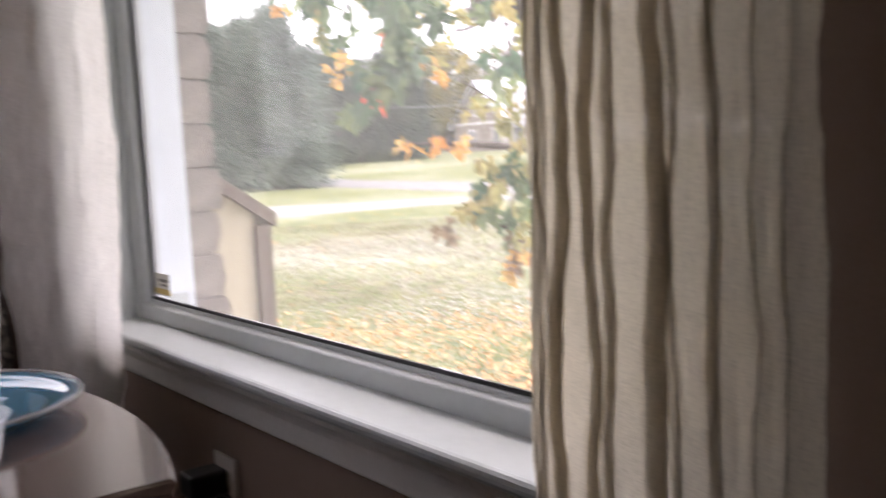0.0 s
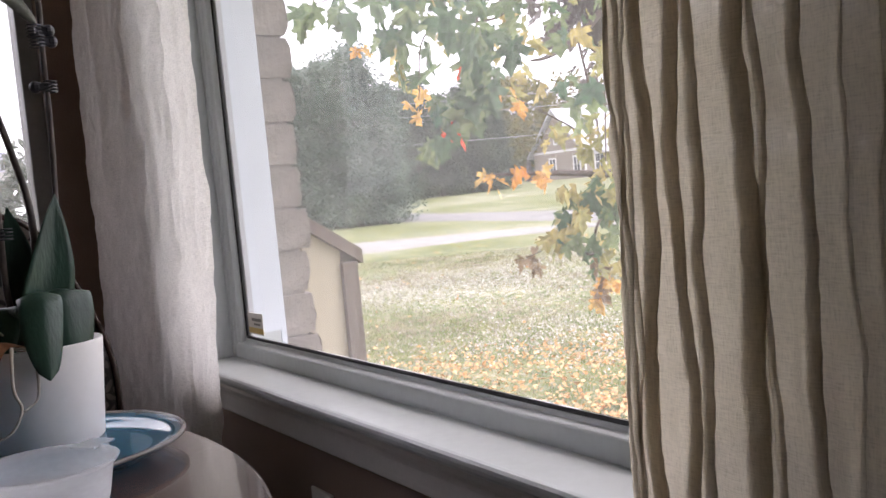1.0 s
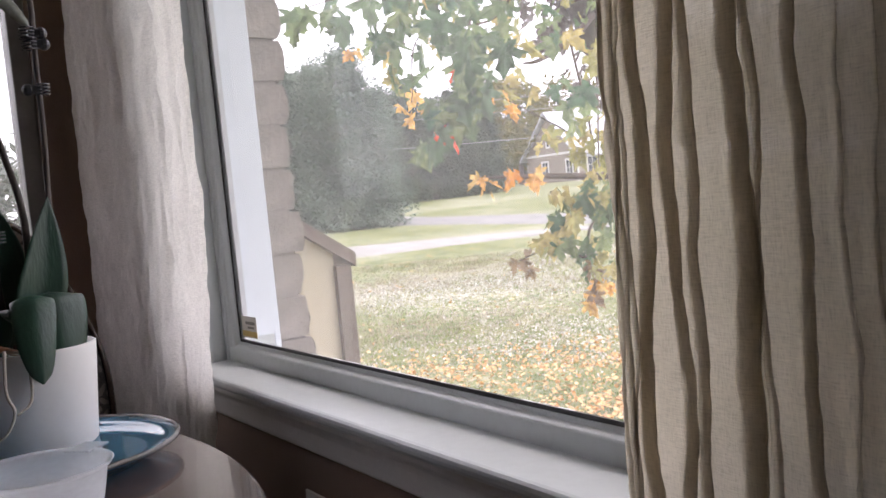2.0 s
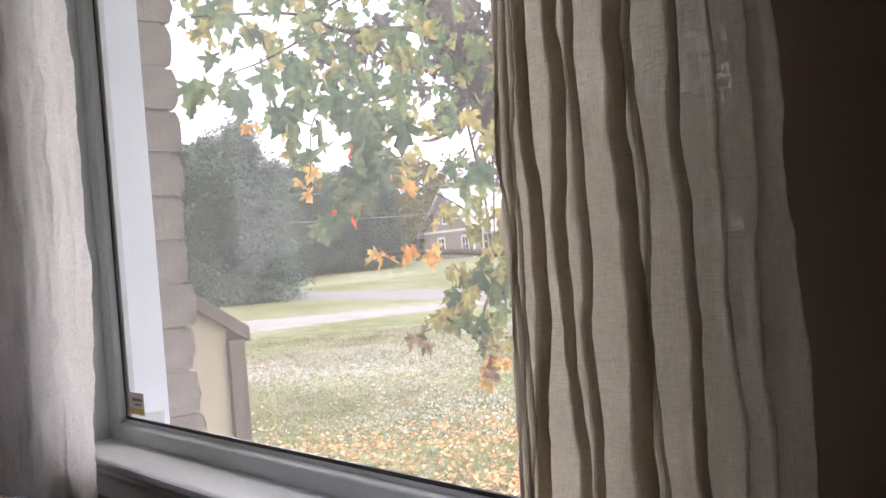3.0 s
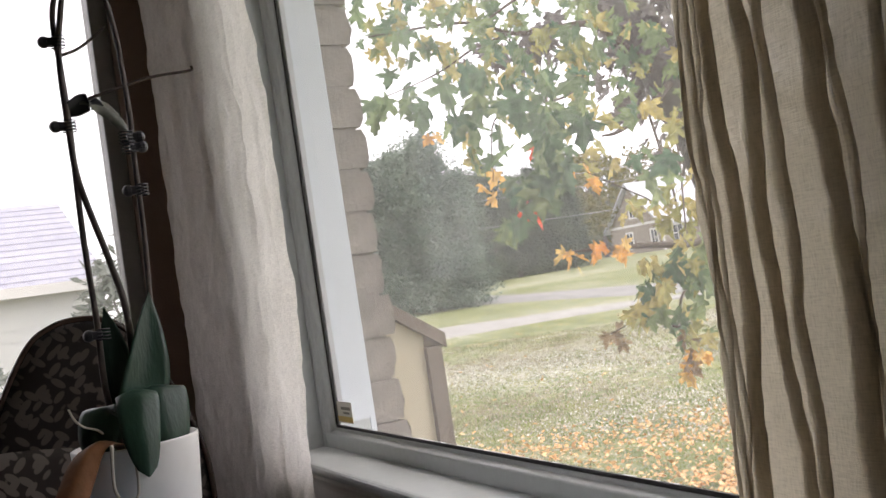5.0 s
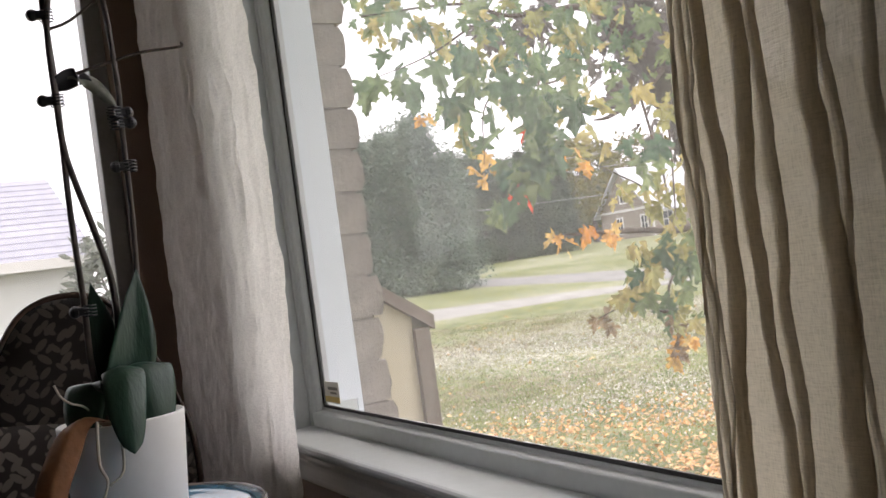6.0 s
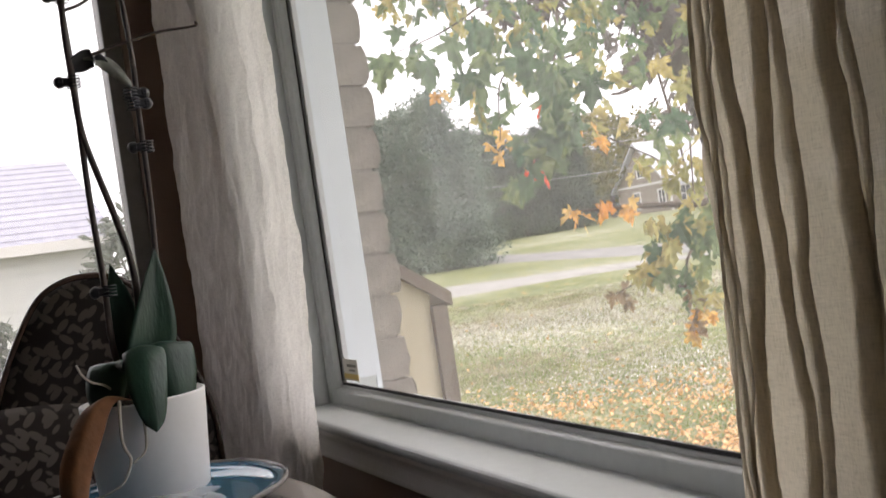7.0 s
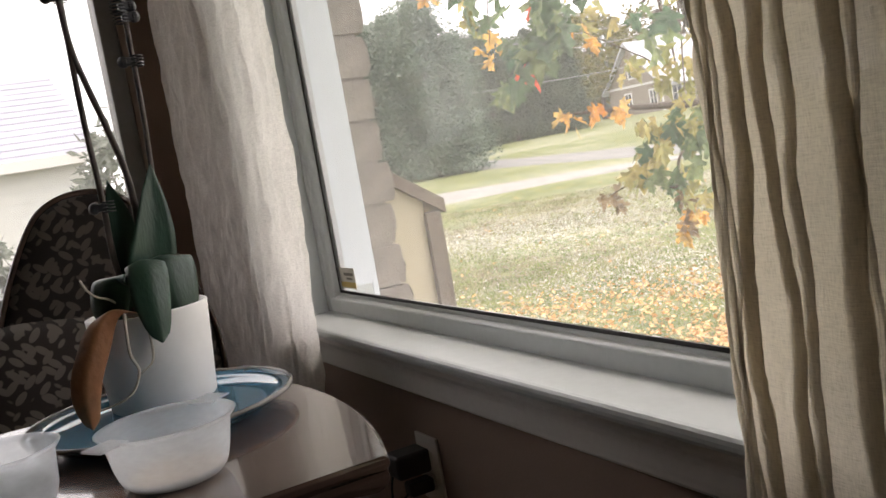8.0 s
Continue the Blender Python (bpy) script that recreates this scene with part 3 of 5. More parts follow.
def leaves_mesh(name, spots, material, parent, size, seed, label="", hang=0.92):
    """Maple leaves with five pointed lobes, folded along the midrib, in one mesh; spots: centre, radius and count."""
    rnd = random.Random(seed)
    vs, fs = [], []
    for x, y, z, r, n in spots:
        for _ in range(n):
            d = Vector((rnd.gauss(0, 0.6), rnd.gauss(0, 0.6), rnd.gauss(0, 0.6))) * r
            c = Vector((x, y, z)) + d
            s = size * rnd.uniform(0.6, 1.15)
            tilt = Euler((rnd.gauss(radians(-90) * hang, 0.42), rnd.gauss(0, 0.4), rnd.uniform(0, 6.28))).to_matrix()
            fold, curl = rnd.uniform(0.05, 0.5), rnd.uniform(-0.35, 0.35)
            i0 = len(vs)
            vs.append(c + tilt @ Vector((0, 0.12 * s, 0)))
            for px, py in LEAF_RING:
                jx, jy = px * rnd.uniform(0.85, 1.15), py * rnd.uniform(0.9, 1.1)
                vs.append(c + tilt @ (Vector((jx, jy, fold * abs(jx) + curl * jy * jy)) * s))
            m = len(LEAF_RING)
            for k in range(m):
                fs.append((i0, i0 + 1 + k, i0 + 1 + (k + 1) % m))
    me = bpy.data.meshes.new(name)
    me.from_pydata([tuple(v) for v in vs], [], fs)
    me.materials.append(material)
    ob = new(name, me)
    ob.parent = parent
    return tagged(ob, label, kind="stuff")


GREEN_A = ((-1.91, 1.14, 1.82, 0.06), (-1.82, 1.32, 1.84, 0.11), (-1.58, 1.36, 1.76, 0.11), (-1.45, 1.40, 1.67, 0.10), (-1.87, 1.50, 1.67, 0.09), (-1.81, 1.61, 1.58, 0.08), (-1.07, 1.44, 1.63, 0.11), (-1.09, 1.45, 1.48, 0.11), (-1.13, 1.41, 1.37, 0.09), (-1.23, 1.60, 1.47, 0.07), (-1.25, 1.44, 1.29, 0.06), (-1.21, 1.32, 1.19, 0.06), (-1.32, 1.76, 1.72, 0.08), (-1.52, 2.15, 1.74, 0.08), (-1.19, 1.99, 1.38, 0.10), (-1.04, 1.88, 0.85, 0.11), (-1.00, 1.93, 0.98, 0.10), (-1.03, 1.88, 0.73, 0.09), (-1.13, 1.93, 0.94, 0.07))
GREEN_B = ((-2.17, 1.40, 2.13, 0.11), (-2.00, 1.52, 2.08, 0.12), (-1.74, 1.57, 2.02, 0.12), (-1.56, 1.72, 1.90, 0.10), (-1.75, 2.11, 2.01, 0.12), (-1.68, 2.23, 1.92, 0.12), (-1.64, 1.62, 1.83, 0.10), (-2.26, 1.51, 2.38, 0.14), (-1.99, 1.63, 2.29, 0.15), (-1.88, 1.84, 2.23, 0.15), (-1.67, 1.97, 2.19, 0.15), (-1.78, 2.32, 2.23, 0.16), (-2.01, 2.73, 2.10, 0.15), (-1.95, 2.87, 1.85, 0.14), (-1.67, 2.85, 1.92, 0.18), (-1.08, 2.14, 0.93, 0.12), (-1.08, 2.12, 0.75, 0.12), (-1.31, 2.46, 1.32, 0.13), (-1.63, 2.67, 1.58, 0.11))
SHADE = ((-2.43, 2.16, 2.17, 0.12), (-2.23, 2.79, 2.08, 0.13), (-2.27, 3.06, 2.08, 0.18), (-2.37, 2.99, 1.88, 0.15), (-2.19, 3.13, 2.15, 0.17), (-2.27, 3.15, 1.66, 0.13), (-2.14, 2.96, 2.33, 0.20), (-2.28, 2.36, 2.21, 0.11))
YELLOW = ((-1.98, 1.57, 2.02, 0.08), (-1.91, 1.72, 1.96, 0.07), (-1.86, 1.94, 2.05, 0.08), (-1.63, 1.98, 1.84, 0.08), (-1.43, 1.97, 1.65, 0.07), (-1.28, 2.16, 1.58, 0.06), (-1.26, 2.20, 1.49, 0.06), (-1.49, 1.93, 1.47, 0.07), (-1.33, 2.16, 1.17, 0.12), (-1.38, 2.09, 1.23, 0.07), (-1.21, 1.83, 0.75, 0.06), (-1.18, 1.87, 0.81, 0.06), (-1.95, 1.59, 1.58, 0.07), (-1.81, 1.77, 1.70, 0.07), (-1.81, 2.14, 1.64, 0.07), (-1.26, 2.24, 1.16, 0.10), (-2.36, 1.41, 2.24, 0.10), (-1.52, 2.52, 1.38, 0.08))
ORANGE = ((-1.58, 1.47, 1.37, 0.05), (-1.36, 1.79, 1.36, 0.05), (-1.21, 1.51, 1.04, 0.04), (-1.16, 1.57, 1.02, 0.04), (-1.08, 1.68, 1.02, 0.05), (-1.12, 1.63, 1.04, 0.03), (-1.01, 1.88, 0.56, 0.05), (-0.99, 1.91, 0.59, 0.04), (-2.00, 1.48, 1.65, 0.04))
WITHERED = ((-1.36, 1.79, 0.66, 0.05), (-1.35, 1.81, 0.70, 0.04), (-1.00, 1.90, 0.62, 0.05))
RED = ((-1.26, 1.42, 1.23, 0.03), (-1.27, 1.54, 1.49, 0.02))

maple = thing("maple_tree", "maple with hanging green, yellow and orange autumn leaves", "tree", at=(-2.05, 3.45, GL))


def at_maple(points):
    return [(x + 2.05, y - 3.45, z - GL) for x, y, z in points]


def spots(cl, dens):
    return [(x + 2.05, y - 3.45, z - GL, r, max(1, int(dens * (r / 0.1) ** 1.5 + 0.5))) for x, y, z, r in cl]


part("trunk", tube_bm(at_maple([(-2.05, 3.45, GL - 0.15), (-2.10, 3.46, -0.4), (-2.22, 3.52, 0.61), (-2.25, 3.35, 1.45), (-2.24, 3.13, 1.91), (-2.25, 2.82, 2.39), (-2.27, 2.45, 2.86), (-2.2, 2.3, 3.6)]), 0.17, 0.07, 14), BARK, maple, smooth=True)
BOUGHS = (((-2.24, 3.13, 1.91), (-2.10, 2.59, 2.20), (-2.09, 2.26, 2.19), (-2.04, 1.99, 2.16), (-2.06, 1.75, 2.22), (-2.2, 1.3, 2.2)),
         ((-2.17, 3.07, 1.90), (-1.75, 2.52, 1.68), (-1.63, 2.22, 1.57), (-1.60, 2.10, 1.55)),
         ((-2.22, 3.52, 0.61), (-1.35, 2.44, 0.97), (-1.08, 2.00, 1.01), (-1.11, 1.80, 1.03), (-1.16, 1.67, 1.04), (-1.21, 1.51, 1.05)),
         ((-2.25, 2.82, 2.39), (-1.9, 2.3, 2.35), (-1.7, 1.9, 2.25), (-1.6, 1.6, 2.1)))
for pts in BOUGHS:
    part("limb", tube_bm(at_maple(pts), 0.022, 0.004, 8), TWIG, maple)
TWIGS = (((-2.09, 2.26, 2.19), (-1.52, 1.80, 1.84), (-1.16, 1.50, 1.60), (-1.13, 1.41, 1.36), (-1.20, 1.34, 1.20)),
         ((-2.04, 1.99, 2.16), (-1.82, 1.64, 2.03), (-1.81, 1.49, 1.95), (-1.80, 1.33, 1.88), (-1.90, 1.15, 1.83)),
         ((-1.35, 2.44, 0.97), (-1.09, 1.97, 0.82), (-1.03, 1.87, 0.70), (-1.18, 1.86, 0.75), (-1.36, 1.79, 0.69)),
         ((-2.10, 2.59, 2.20), (-1.56, 1.94, 1.75), (-1.51, 1.51, 1.66), (-1.57, 1.47, 1.39)),
         ((-1.75, 2.52, 1.68), (-1.45, 2.33, 1.17), (-1.38, 2.09, 1.24), (-1.36, 1.79, 1.37)),
         ((-1.75, 2.52, 1.68), (-1.40, 2.34, 1.50), (-1.13, 2.08, 1.15), (-1.00, 1.94, 1.00)))
for pts in TWIGS:
    part("twig", tube_bm(at_maple(pts), 0.007, 0.002, 6), TWIG, maple)
leaves_mesh("leaves", spots(GREEN_A[:15], 5.5), LEAF_G, maple, 0.125, 1, "green leaves")
leaves_mesh("leaves", spots(GREEN_A[6:12], 5), LEAF_C, maple, 0.12, 13, "dark green leaves")
leaves_mesh("leaves", spots(GREEN_A[15:], 9), LEAF_G, maple, 0.085, 9, "green leaves")
leaves_mesh("leaves", spots(GREEN_A[15:], 8), LEAF_Y, maple, 0.075, 10, "yellow leaves")
leaves_mesh("leaves", spots(GREEN_B, 6.5), LEAF_G, maple, 0.1, 2, "green leaves")
leaves_mesh("leaves", spots(GREEN_B, 2.5), LEAF_Y, maple, 0.095, 12, "yellow-green leaves")
leaves_mesh("leaves", spots(SHADE, 14), LEAF_S, maple, 0.11, 3, "leaves with shade in their grey-green colour")
leaves_mesh("leaves", spots(YELLOW, 6), LEAF_Y, maple, 0.095, 4, "yellow leaves")
leaves_mesh("leaves", spots(ORANGE, 10), LEAF_O, maple, 0.068, 5, "orange leaves")
leaves_mesh("leaves", spots(WITHERED, 8), LEAF_D, maple, 0.075, 11, "withered brown leaves")
leaves_mesh("leaves", spots(RED, 40), LEAF_R, maple, 0.075, 6, "red leaves")
# the rest of the crown, above the window's head
rc = random.Random(7)
leaves_mesh("leaves", [(rc.uniform(-1.8, 1.8), rc.uniform(-1.4, 1.8), rc.uniform(3.7, 5.2), 0.35, 22) for _ in range(50)], LEAF_G, maple, 0.085, 8, "green leaves")


def clump_mesh(name, clumps, material, parent, size, seed):
    """Foliage of many small blades and sprays, each clump scattered about its centre; a clump: x, y, z, radius, flatness, count."""
    rnd = random.Random(seed)
    vs, fs = [], []
    for x, y, z, r, flat, n in clumps:
        for _ in range(n):
            c = Vector((x + rnd.gauss(0, 0.5) * r, y + rnd.gauss(0, 0.5) * r, z + rnd.gauss(0, 0.5) * r * flat))
            q = Euler((rnd.uniform(-1.2, 1.2), rnd.uniform(-1.2, 1.2), rnd.uniform(0, 6.28))).to_matrix()
            s = size * rnd.uniform(0.5, 1.3)
            i0 = len(vs)
            for px, py in ((0, -0.6), (0.28, 0), (0, 1.0), (-0.28, 0)):
                vs.append(tuple(c + q @ Vector((px * s, py * s, 0.2 * s * abs(px)))))
            fs += [(i0, i0 + 1, i0 + 2), (i0, i0 + 2, i0 + 3)]
    me = bpy.data.meshes.new(name)
    me.from_pydata(vs, [], fs)
    me.materials.append(material)
    ob = new(name, me)
    ob.parent = parent
    return ob


def conifer(u, v, height, width, seed, material, label, broad=0.0, count=1):
    """A straight trunk with whorls of drooping branches; broad lifts the widest part up the crown."""
    rnd = random.Random(seed)
    x, y, z = place_uv(u, v)
    t = thing("conifer", label, "tree", group="trees beyond the road", at=(x, y, z - 0.1))
    part("trunk", tube_bm([(0, 0, 0), (0.05, 0, height * 0.5), (0, 0.04, height)], 0.03 * height ** 0.9, 0.02, 8, 4), BARK, t)
    cl = []
    levels = int(height * 2.2)
    for i in range(levels):
        s = (i + 0.5) / levels
        h = height * (0.06 + 0.94 * s)
        reach = width * ((1 - s) ** 0.8 * (1 - broad) + broad * math.sin(math.pi * min(1, s * 0.85 + 0.15)) ** 0.7) * rnd.uniform(0.75, 1.15)
        for k in range(7):
            a = rnd.uniform(0, 6.28)
            for w in (0.3, 0.65, 0.95):
                q = reach * w * rnd.uniform(0.8, 1.15)
                cl.append((q * math.cos(a), q * math.sin(a), h - 0.18 * q + rnd.gauss(0, 0.12), 0.4 + 0.35 * w, 0.7, int(60 * count)))
        cl.append((0, 0, h, 0.4, 1.2, int(40 * count)))
    clump_mesh("crown", cl, material, t, 0.13, seed)
    return t


conifer(36.6, -1.55, 6.7, 2.0, 11, NEEDLE2, "broad grey-green pine standing alone by the road", 0.3, 1.5)
conifer(37.2, -0.75, 5.3, 1.25, 13, NEEDLE2, "smaller grey-green pine beside the broad ones", 0.25, 1.0)
conifer(38.2, -2.75, 6.5, 1.8, 14, NEEDLE2, "broad grey-green pine standing alone by the road", 0.35, 1.2)
conifer(38.8, -4.1, 6.4, 1.9, 12, NEEDLE2, "broad grey-green pine standing alone by the road", 0.4, 1.2)
rt = random.Random(21)
for i, (u, v, top) in enumerate(((54.6, -0.2, 7.0), (57.6, 1.2, 7.3), (59.6, 2.6, 6.8), (61.6, 3.9, 6.5), (61.5, 5.3, 6.1), (63.4, 6.4, 6.6), (98, 11.0, 10.2), (100, 13.4, 10.8), (62, 0.4, 7.2), (66, 4.4, 7.3), (70, 6.6, 7.4), (104, 16, 11), (97, 8.8, 10), (62, -8.0, 8.6), (63, -10.5, 9))):
    gz = place_uv(u, v)[2]
    conifer(u, v, top - gz + rt.uniform(-0.3, 0.4), rt.uniform(1.15, 1.6), 30 + i, NEEDLE, "dark green spruce in the row of woodland trees", 0.12, 1.2)


def broadleaf(name, label, u, v, height, width, seed, material, size=0.35, n=60, low=0.2, group="trees beyond the road", base=None):
    rnd = random.Random(seed)
    x, y, z = place_uv(u, v) if base is None else base
    t = thing(name, label, "tree" if height > 2.5 else "shrub", group=group, at=(x, y, z - 0.05))
    part("trunk", tube_bm([(0, 0, 0), (0.1, 0, height * 0.35), (0, 0.1, height * 0.75)], 0.03 * height, 0.01 * height, 8, 4), BARK, t)
    for k in range(5):
        a = k * 1.3 + rnd.random()
        part("limb", tube_bm([(0.05, 0, height * 0.3), (0.3 * width * math.cos(a), 0.3 * width * math.sin(a), height * 0.5), (0.6 * width * math.cos(a), 0.6 * width * math.sin(a), height * 0.75)], 0.012 * height, 0.004 * height, 6, 4), BARK, t)
    cl = []
    for _ in range(n):
        a, q = rnd.uniform(0, 6.28), math.sqrt(rnd.random())
        s = rnd.random()
        rr = width * q * (0.55 + 0.45 * math.sin(math.pi * s))
        cl.append((rr * math.cos(a), rr * math.sin(a), height * (low + (1 - low) * s), 0.16 * width + 0.15, 0.8, 26))
    clump_mesh("crown", cl, material, t, size, seed)
    return t


broadleaf("broadleaf_tree", "tall broadleaf tree turning yellow behind the house", 92, 12.5, 9.6, 3.6, 51, AUTUMN, 0.45, 90)
broadleaf("broadleaf_tree", "tall broadleaf tree turning yellow behind the house", 97, 18.5, 10, 4.0, 52, AUTUMN, 0.45, 90)
broadleaf("broadleaf_tree", "tall broadleaf tree turning yellow behind the house", 100, 25, 10, 4.5, 53, AUTUMN, 0.45, 90)
broadleaf("broadleaf_tree", "tall broadleaf tree turning yellow behind the house", 80, 8.6, 9.0, 3.0, 54, AUTUMN, 0.4, 80)

for i, (u, v, h) in enumerate(((96, 33, 13), (92, 41, 14), (99, 48, 13), (90, 56, 15), (86, 66, 14), (92, 76, 15), (84, 88, 14), (78, 100, 14))):
    broadleaf("broadleaf_tree", "tall yellowing tree in the wood past the house", u, v, h, 6.0, 55 + i, AUTUMN, 0.7, 110)

# taupe house beyond the road
hx, hy, hz = place_uv(83.5, 16.4)
house = thing("house", "taupe sided house with white trim and a frosted roof", "house", at=(hx, hy, hz - 0.1))
su, sv = 0.43, 0.9
house.rotation_euler = (0, 0, math.atan2(su * UY - sv * UX, su * UX + sv * UY))
HL, HW, HH, HP = 11.0, 8.0, 2.7, 6.45


def house_walls():
    b = bmesh.new()
    for x in (0, HL):
        vs = [b.verts.new(p) for p in ((x, 0, 0), (x, HW, 0), (x, HW, HH), (x, HW / 2, HP - 0.15), (x, 0, HH))]
        b.faces.new(vs)
    b.verts.ensure_lookup_table()
    v = b.verts
    for k in range(5):
        b.faces.new((v[k], v[(k + 1) % 5], v[5 + (k + 1) % 5], v[5 + k]))
    bmesh.ops.recalc_face_normals(b, faces=b.faces)
    return b


part("wall", house_walls(), SIDING, house)
for side in (0, 1):
    b = bmesh.new()
    y0, y1 = (-0.5, HW / 2) if side == 0 else (HW + 0.5, HW / 2)
    z0 = HH - 0.5 * (HP - HH) / (HW / 2)
    vs = [b.verts.new(p) for p in ((-0.5, y0, z0), (HL + 0.5, y0, z0), (HL + 0.5, y1, HP), (-0.5, y1, HP), (-0.5, y0, z0 + 0.18), (HL + 0.5, y0, z0 + 0.18), (HL + 0.5, y1, HP + 0.18), (-0.5, y1, HP + 0.18))]
    for f in ((0, 1, 2, 3), (4, 5, 6, 7), (0, 1, 5, 4), (1, 2, 6, 5), (2, 3, 7, 6), (3, 0, 4, 7)):
        b.faces.new([vs[k] for k in f])
    bmesh.ops.recalc_face_normals(b, faces=b.faces)
    part("roof", b, FROST, house, "pale frosted roof slope")
part("trim_board", box_bm(-0.06, 0, 0, HW, HH - 0.12, HH + 0.1), TRIM, house)
part("trim_board", box_bm(0, HL, -0.06, 0, HH - 0.35, HH - 0.1), TRIM, house)
part("corner_board", box_bm(-0.05, 0.12, -0.05, 0.12, 0, HH), TRIM, house)


def house_window(axis, c, z0, z1, half):
    def bx(a0, a1, q0, q1, o0, o1):
        return box_bm(a0, a1, -o1, -o0, q0, q1) if axis == "x" else box_bm(-o1, -o0, a0, a1, q0, q1)
    w = part("window", bx(c - half, c + half, z0, z1, 0.0, 0.03), PANE_D, house)
    for a0, a1, q0, q1 in ((c - half - 0.16, c - half, z0 - 0.16, z1 + 0.16), (c + half, c + half + 0.16, z0 - 0.16, z1 + 0.16), (c - half, c + half, z1, z1 + 0.16), (c - half, c + half, z0 - 0.16, z0),
                           (c - 0.03, c + 0.03, z0, z1), (c - half, c + half, (z0 + z1) / 2 - 0.03, (z0 + z1) / 2 + 0.03)):
        part("frame_bar", bx(a0, a1, q0, q1, 0.03, 0.08), TRIM, w)


house_window("y", 1.2, 0.72, 2.0, 0.42)
house_window("y", 4.95, 0.72, 2.0, 0.42)
house_window("y", 4.0, 3.45, 4.6, 0.42)
house_window("x", 1.6, 0.75, 2.1, 0.5)
house_window("x", 4.6, 0.75, 2.1, 0.5)

# white sided garage seen through the side window
gx, gy = -16.0, 1.7
gz = ground_z(gx, gy)
garage = thing("garage", "white sided garage with a grey shingled hip roof", "garage", at=(gx, gy, gz - 0.1))
GE, GR = 1.9 - gz + 0.1, 3.75 - gz + 0.1
GLEN, GDEP = 9.0, 6.0
part("wall", box_bm(-GDEP, 0, -GLEN, 0, 0, GE), WSIDING, garage)
b = bmesh.new()
o = 0.35
vs = [b.verts.new(p) for p in ((o, -GLEN - o, GE), (o, o, GE), (-GDEP - o, o, GE), (-GDEP - o, -GLEN - o, GE), (-GDEP / 2, -GLEN + 0.6, GR), (-GDEP / 2, 0.05, GR))]
for f in ((0, 1, 5, 4), (1, 2, 5), (2, 3, 4, 5), (3, 0, 4), (3, 2, 1, 0)):
    b.faces.new([vs[k] for k in f])
bmesh.ops.recalc_face_normals(b, faces=b.faces)
roof = part("roof", b, SHING, garage)
part("fascia", box_bm(o - 0.02, o + 0.06, -GLEN - o, o, GE - 0.12, GE + 0.06), TRIM, garage)
for k in range(14):
    s0, s1 = k / 14, (k + 1) / 14
    run = GDEP / 2 + o
    xa, xb, za, zb = o - run * s0, o - run * s1 - 0.02, GE + (GR - GE) * s0, GE + (GR - GE) * s1
    ya, yb = o - 0.3 * s0, o - 0.3 * s1
    bc = bmesh.new()
    cv = [bc.verts.new(p) for p in ((xa, -GLEN, za), (xa, ya, za), (xa, ya, za + 0.035), (xa, -GLEN, za + 0.035), (xb, -GLEN, zb + 0.004), (xb, yb, zb + 0.004), (xb, yb, zb + 0.02), (xb, -GLEN, zb + 0.02))]
    for f in ((0, 1, 2, 3), (3, 2, 6, 7), (4, 7, 6, 5), (0, 4, 5, 1), (1, 5, 6, 2), (0, 3, 7, 4)):
        bc.faces.new([cv[q] for q in f])
    bmesh.ops.recalc_face_normals(bc, faces=bc.faces)
    part("shingle_course", bc, SHING, garage)
for k in range(12):
    z = 0.25 + k * (GE - 0.3) / 12
    part("siding_board", box_bm(0.0, 0.022, -GLEN, 0.02, z, z + (GE - 0.3) / 12 - 0.02), WSIDING, garage)
for i, (sx, sy, sh, sw) in enumerate(((-13.4, 1.62, 2.7, 0.5), (-15, 2.3, 3.4, 0.7), (-12, -0.3, 1.6, 0.45), (-11.5, -1.1, 1.4, 0.5))):
    broadleaf("shrub", "grey-green shrub beside the white garage", 0, 0, sh, sw, 70 + i, SHRUB, 0.16, 26, 0.1, "shrubs by the garage", (sx, sy, ground_z(sx, sy)))

# lean-to box against the outside wall
lean = thing("storage_box", "beige boarded lean-to box with brown trim and sloping lid", "storage box", at=(-1.0, 0.22, GL))
LY, LZ_T, LZ_F = 0.593, 1.243 - GL, 0.843 - GL


def sloped(x0, x1, y0, y1, ztop0, ztop1, zbot0, zbot1):
    b_ = bmesh.new()
    v = [b_.verts.new(p) for p in ((x0, y0, zbot0), (x1, y0, zbot0), (x1, y1, zbot1), (x0, y1, zbot1), (x0, y0, ztop0), (x1, y0, ztop0), (x1, y1, ztop1), (x0, y1, ztop1))]
    for f in ((0, 3, 2, 1), (4, 5, 6, 7), (0, 1, 5, 4), (1, 2, 6, 5), (2, 3, 7, 6), (3, 0, 4, 7)):
        b_.faces.new([v[k] for k in f])
    return b_


for k in range(4):
    y0, y1 = 0.005 + k * (LY - 0.05) / 4, 0.005 + (k + 1) * (LY - 0.05) / 4 - 0.004
    za, zb = LZ_T + (LZ_F - LZ_T) * y0 / LY - 0.03, LZ_T + (LZ_F - LZ_T) * y1 / LY - 0.03
    part("side_board", sloped(-0.9, -0.01, y0, y1, za, zb, -0.12, -0.12), BEIGE, lean)
part("back_board", box_bm(-0.88, -0.02, -0.012, 0.003, -0.12, LZ_T - 0.04), BEIGE, lean)
part("lid", sloped(-0.95, 0.02, 0.003, LY + 0.02, LZ_T + 0.012, LZ_F - 0.002, LZ_T - 0.035, LZ_F - 0.049), BROWN, lean, "brown sloping lid")
part("corner_post", box_bm(-0.05, 0.012, LY - 0.052, LY + 0.004, -0.12, LZ_F - 0.04, 0.003), BROWN, lean)
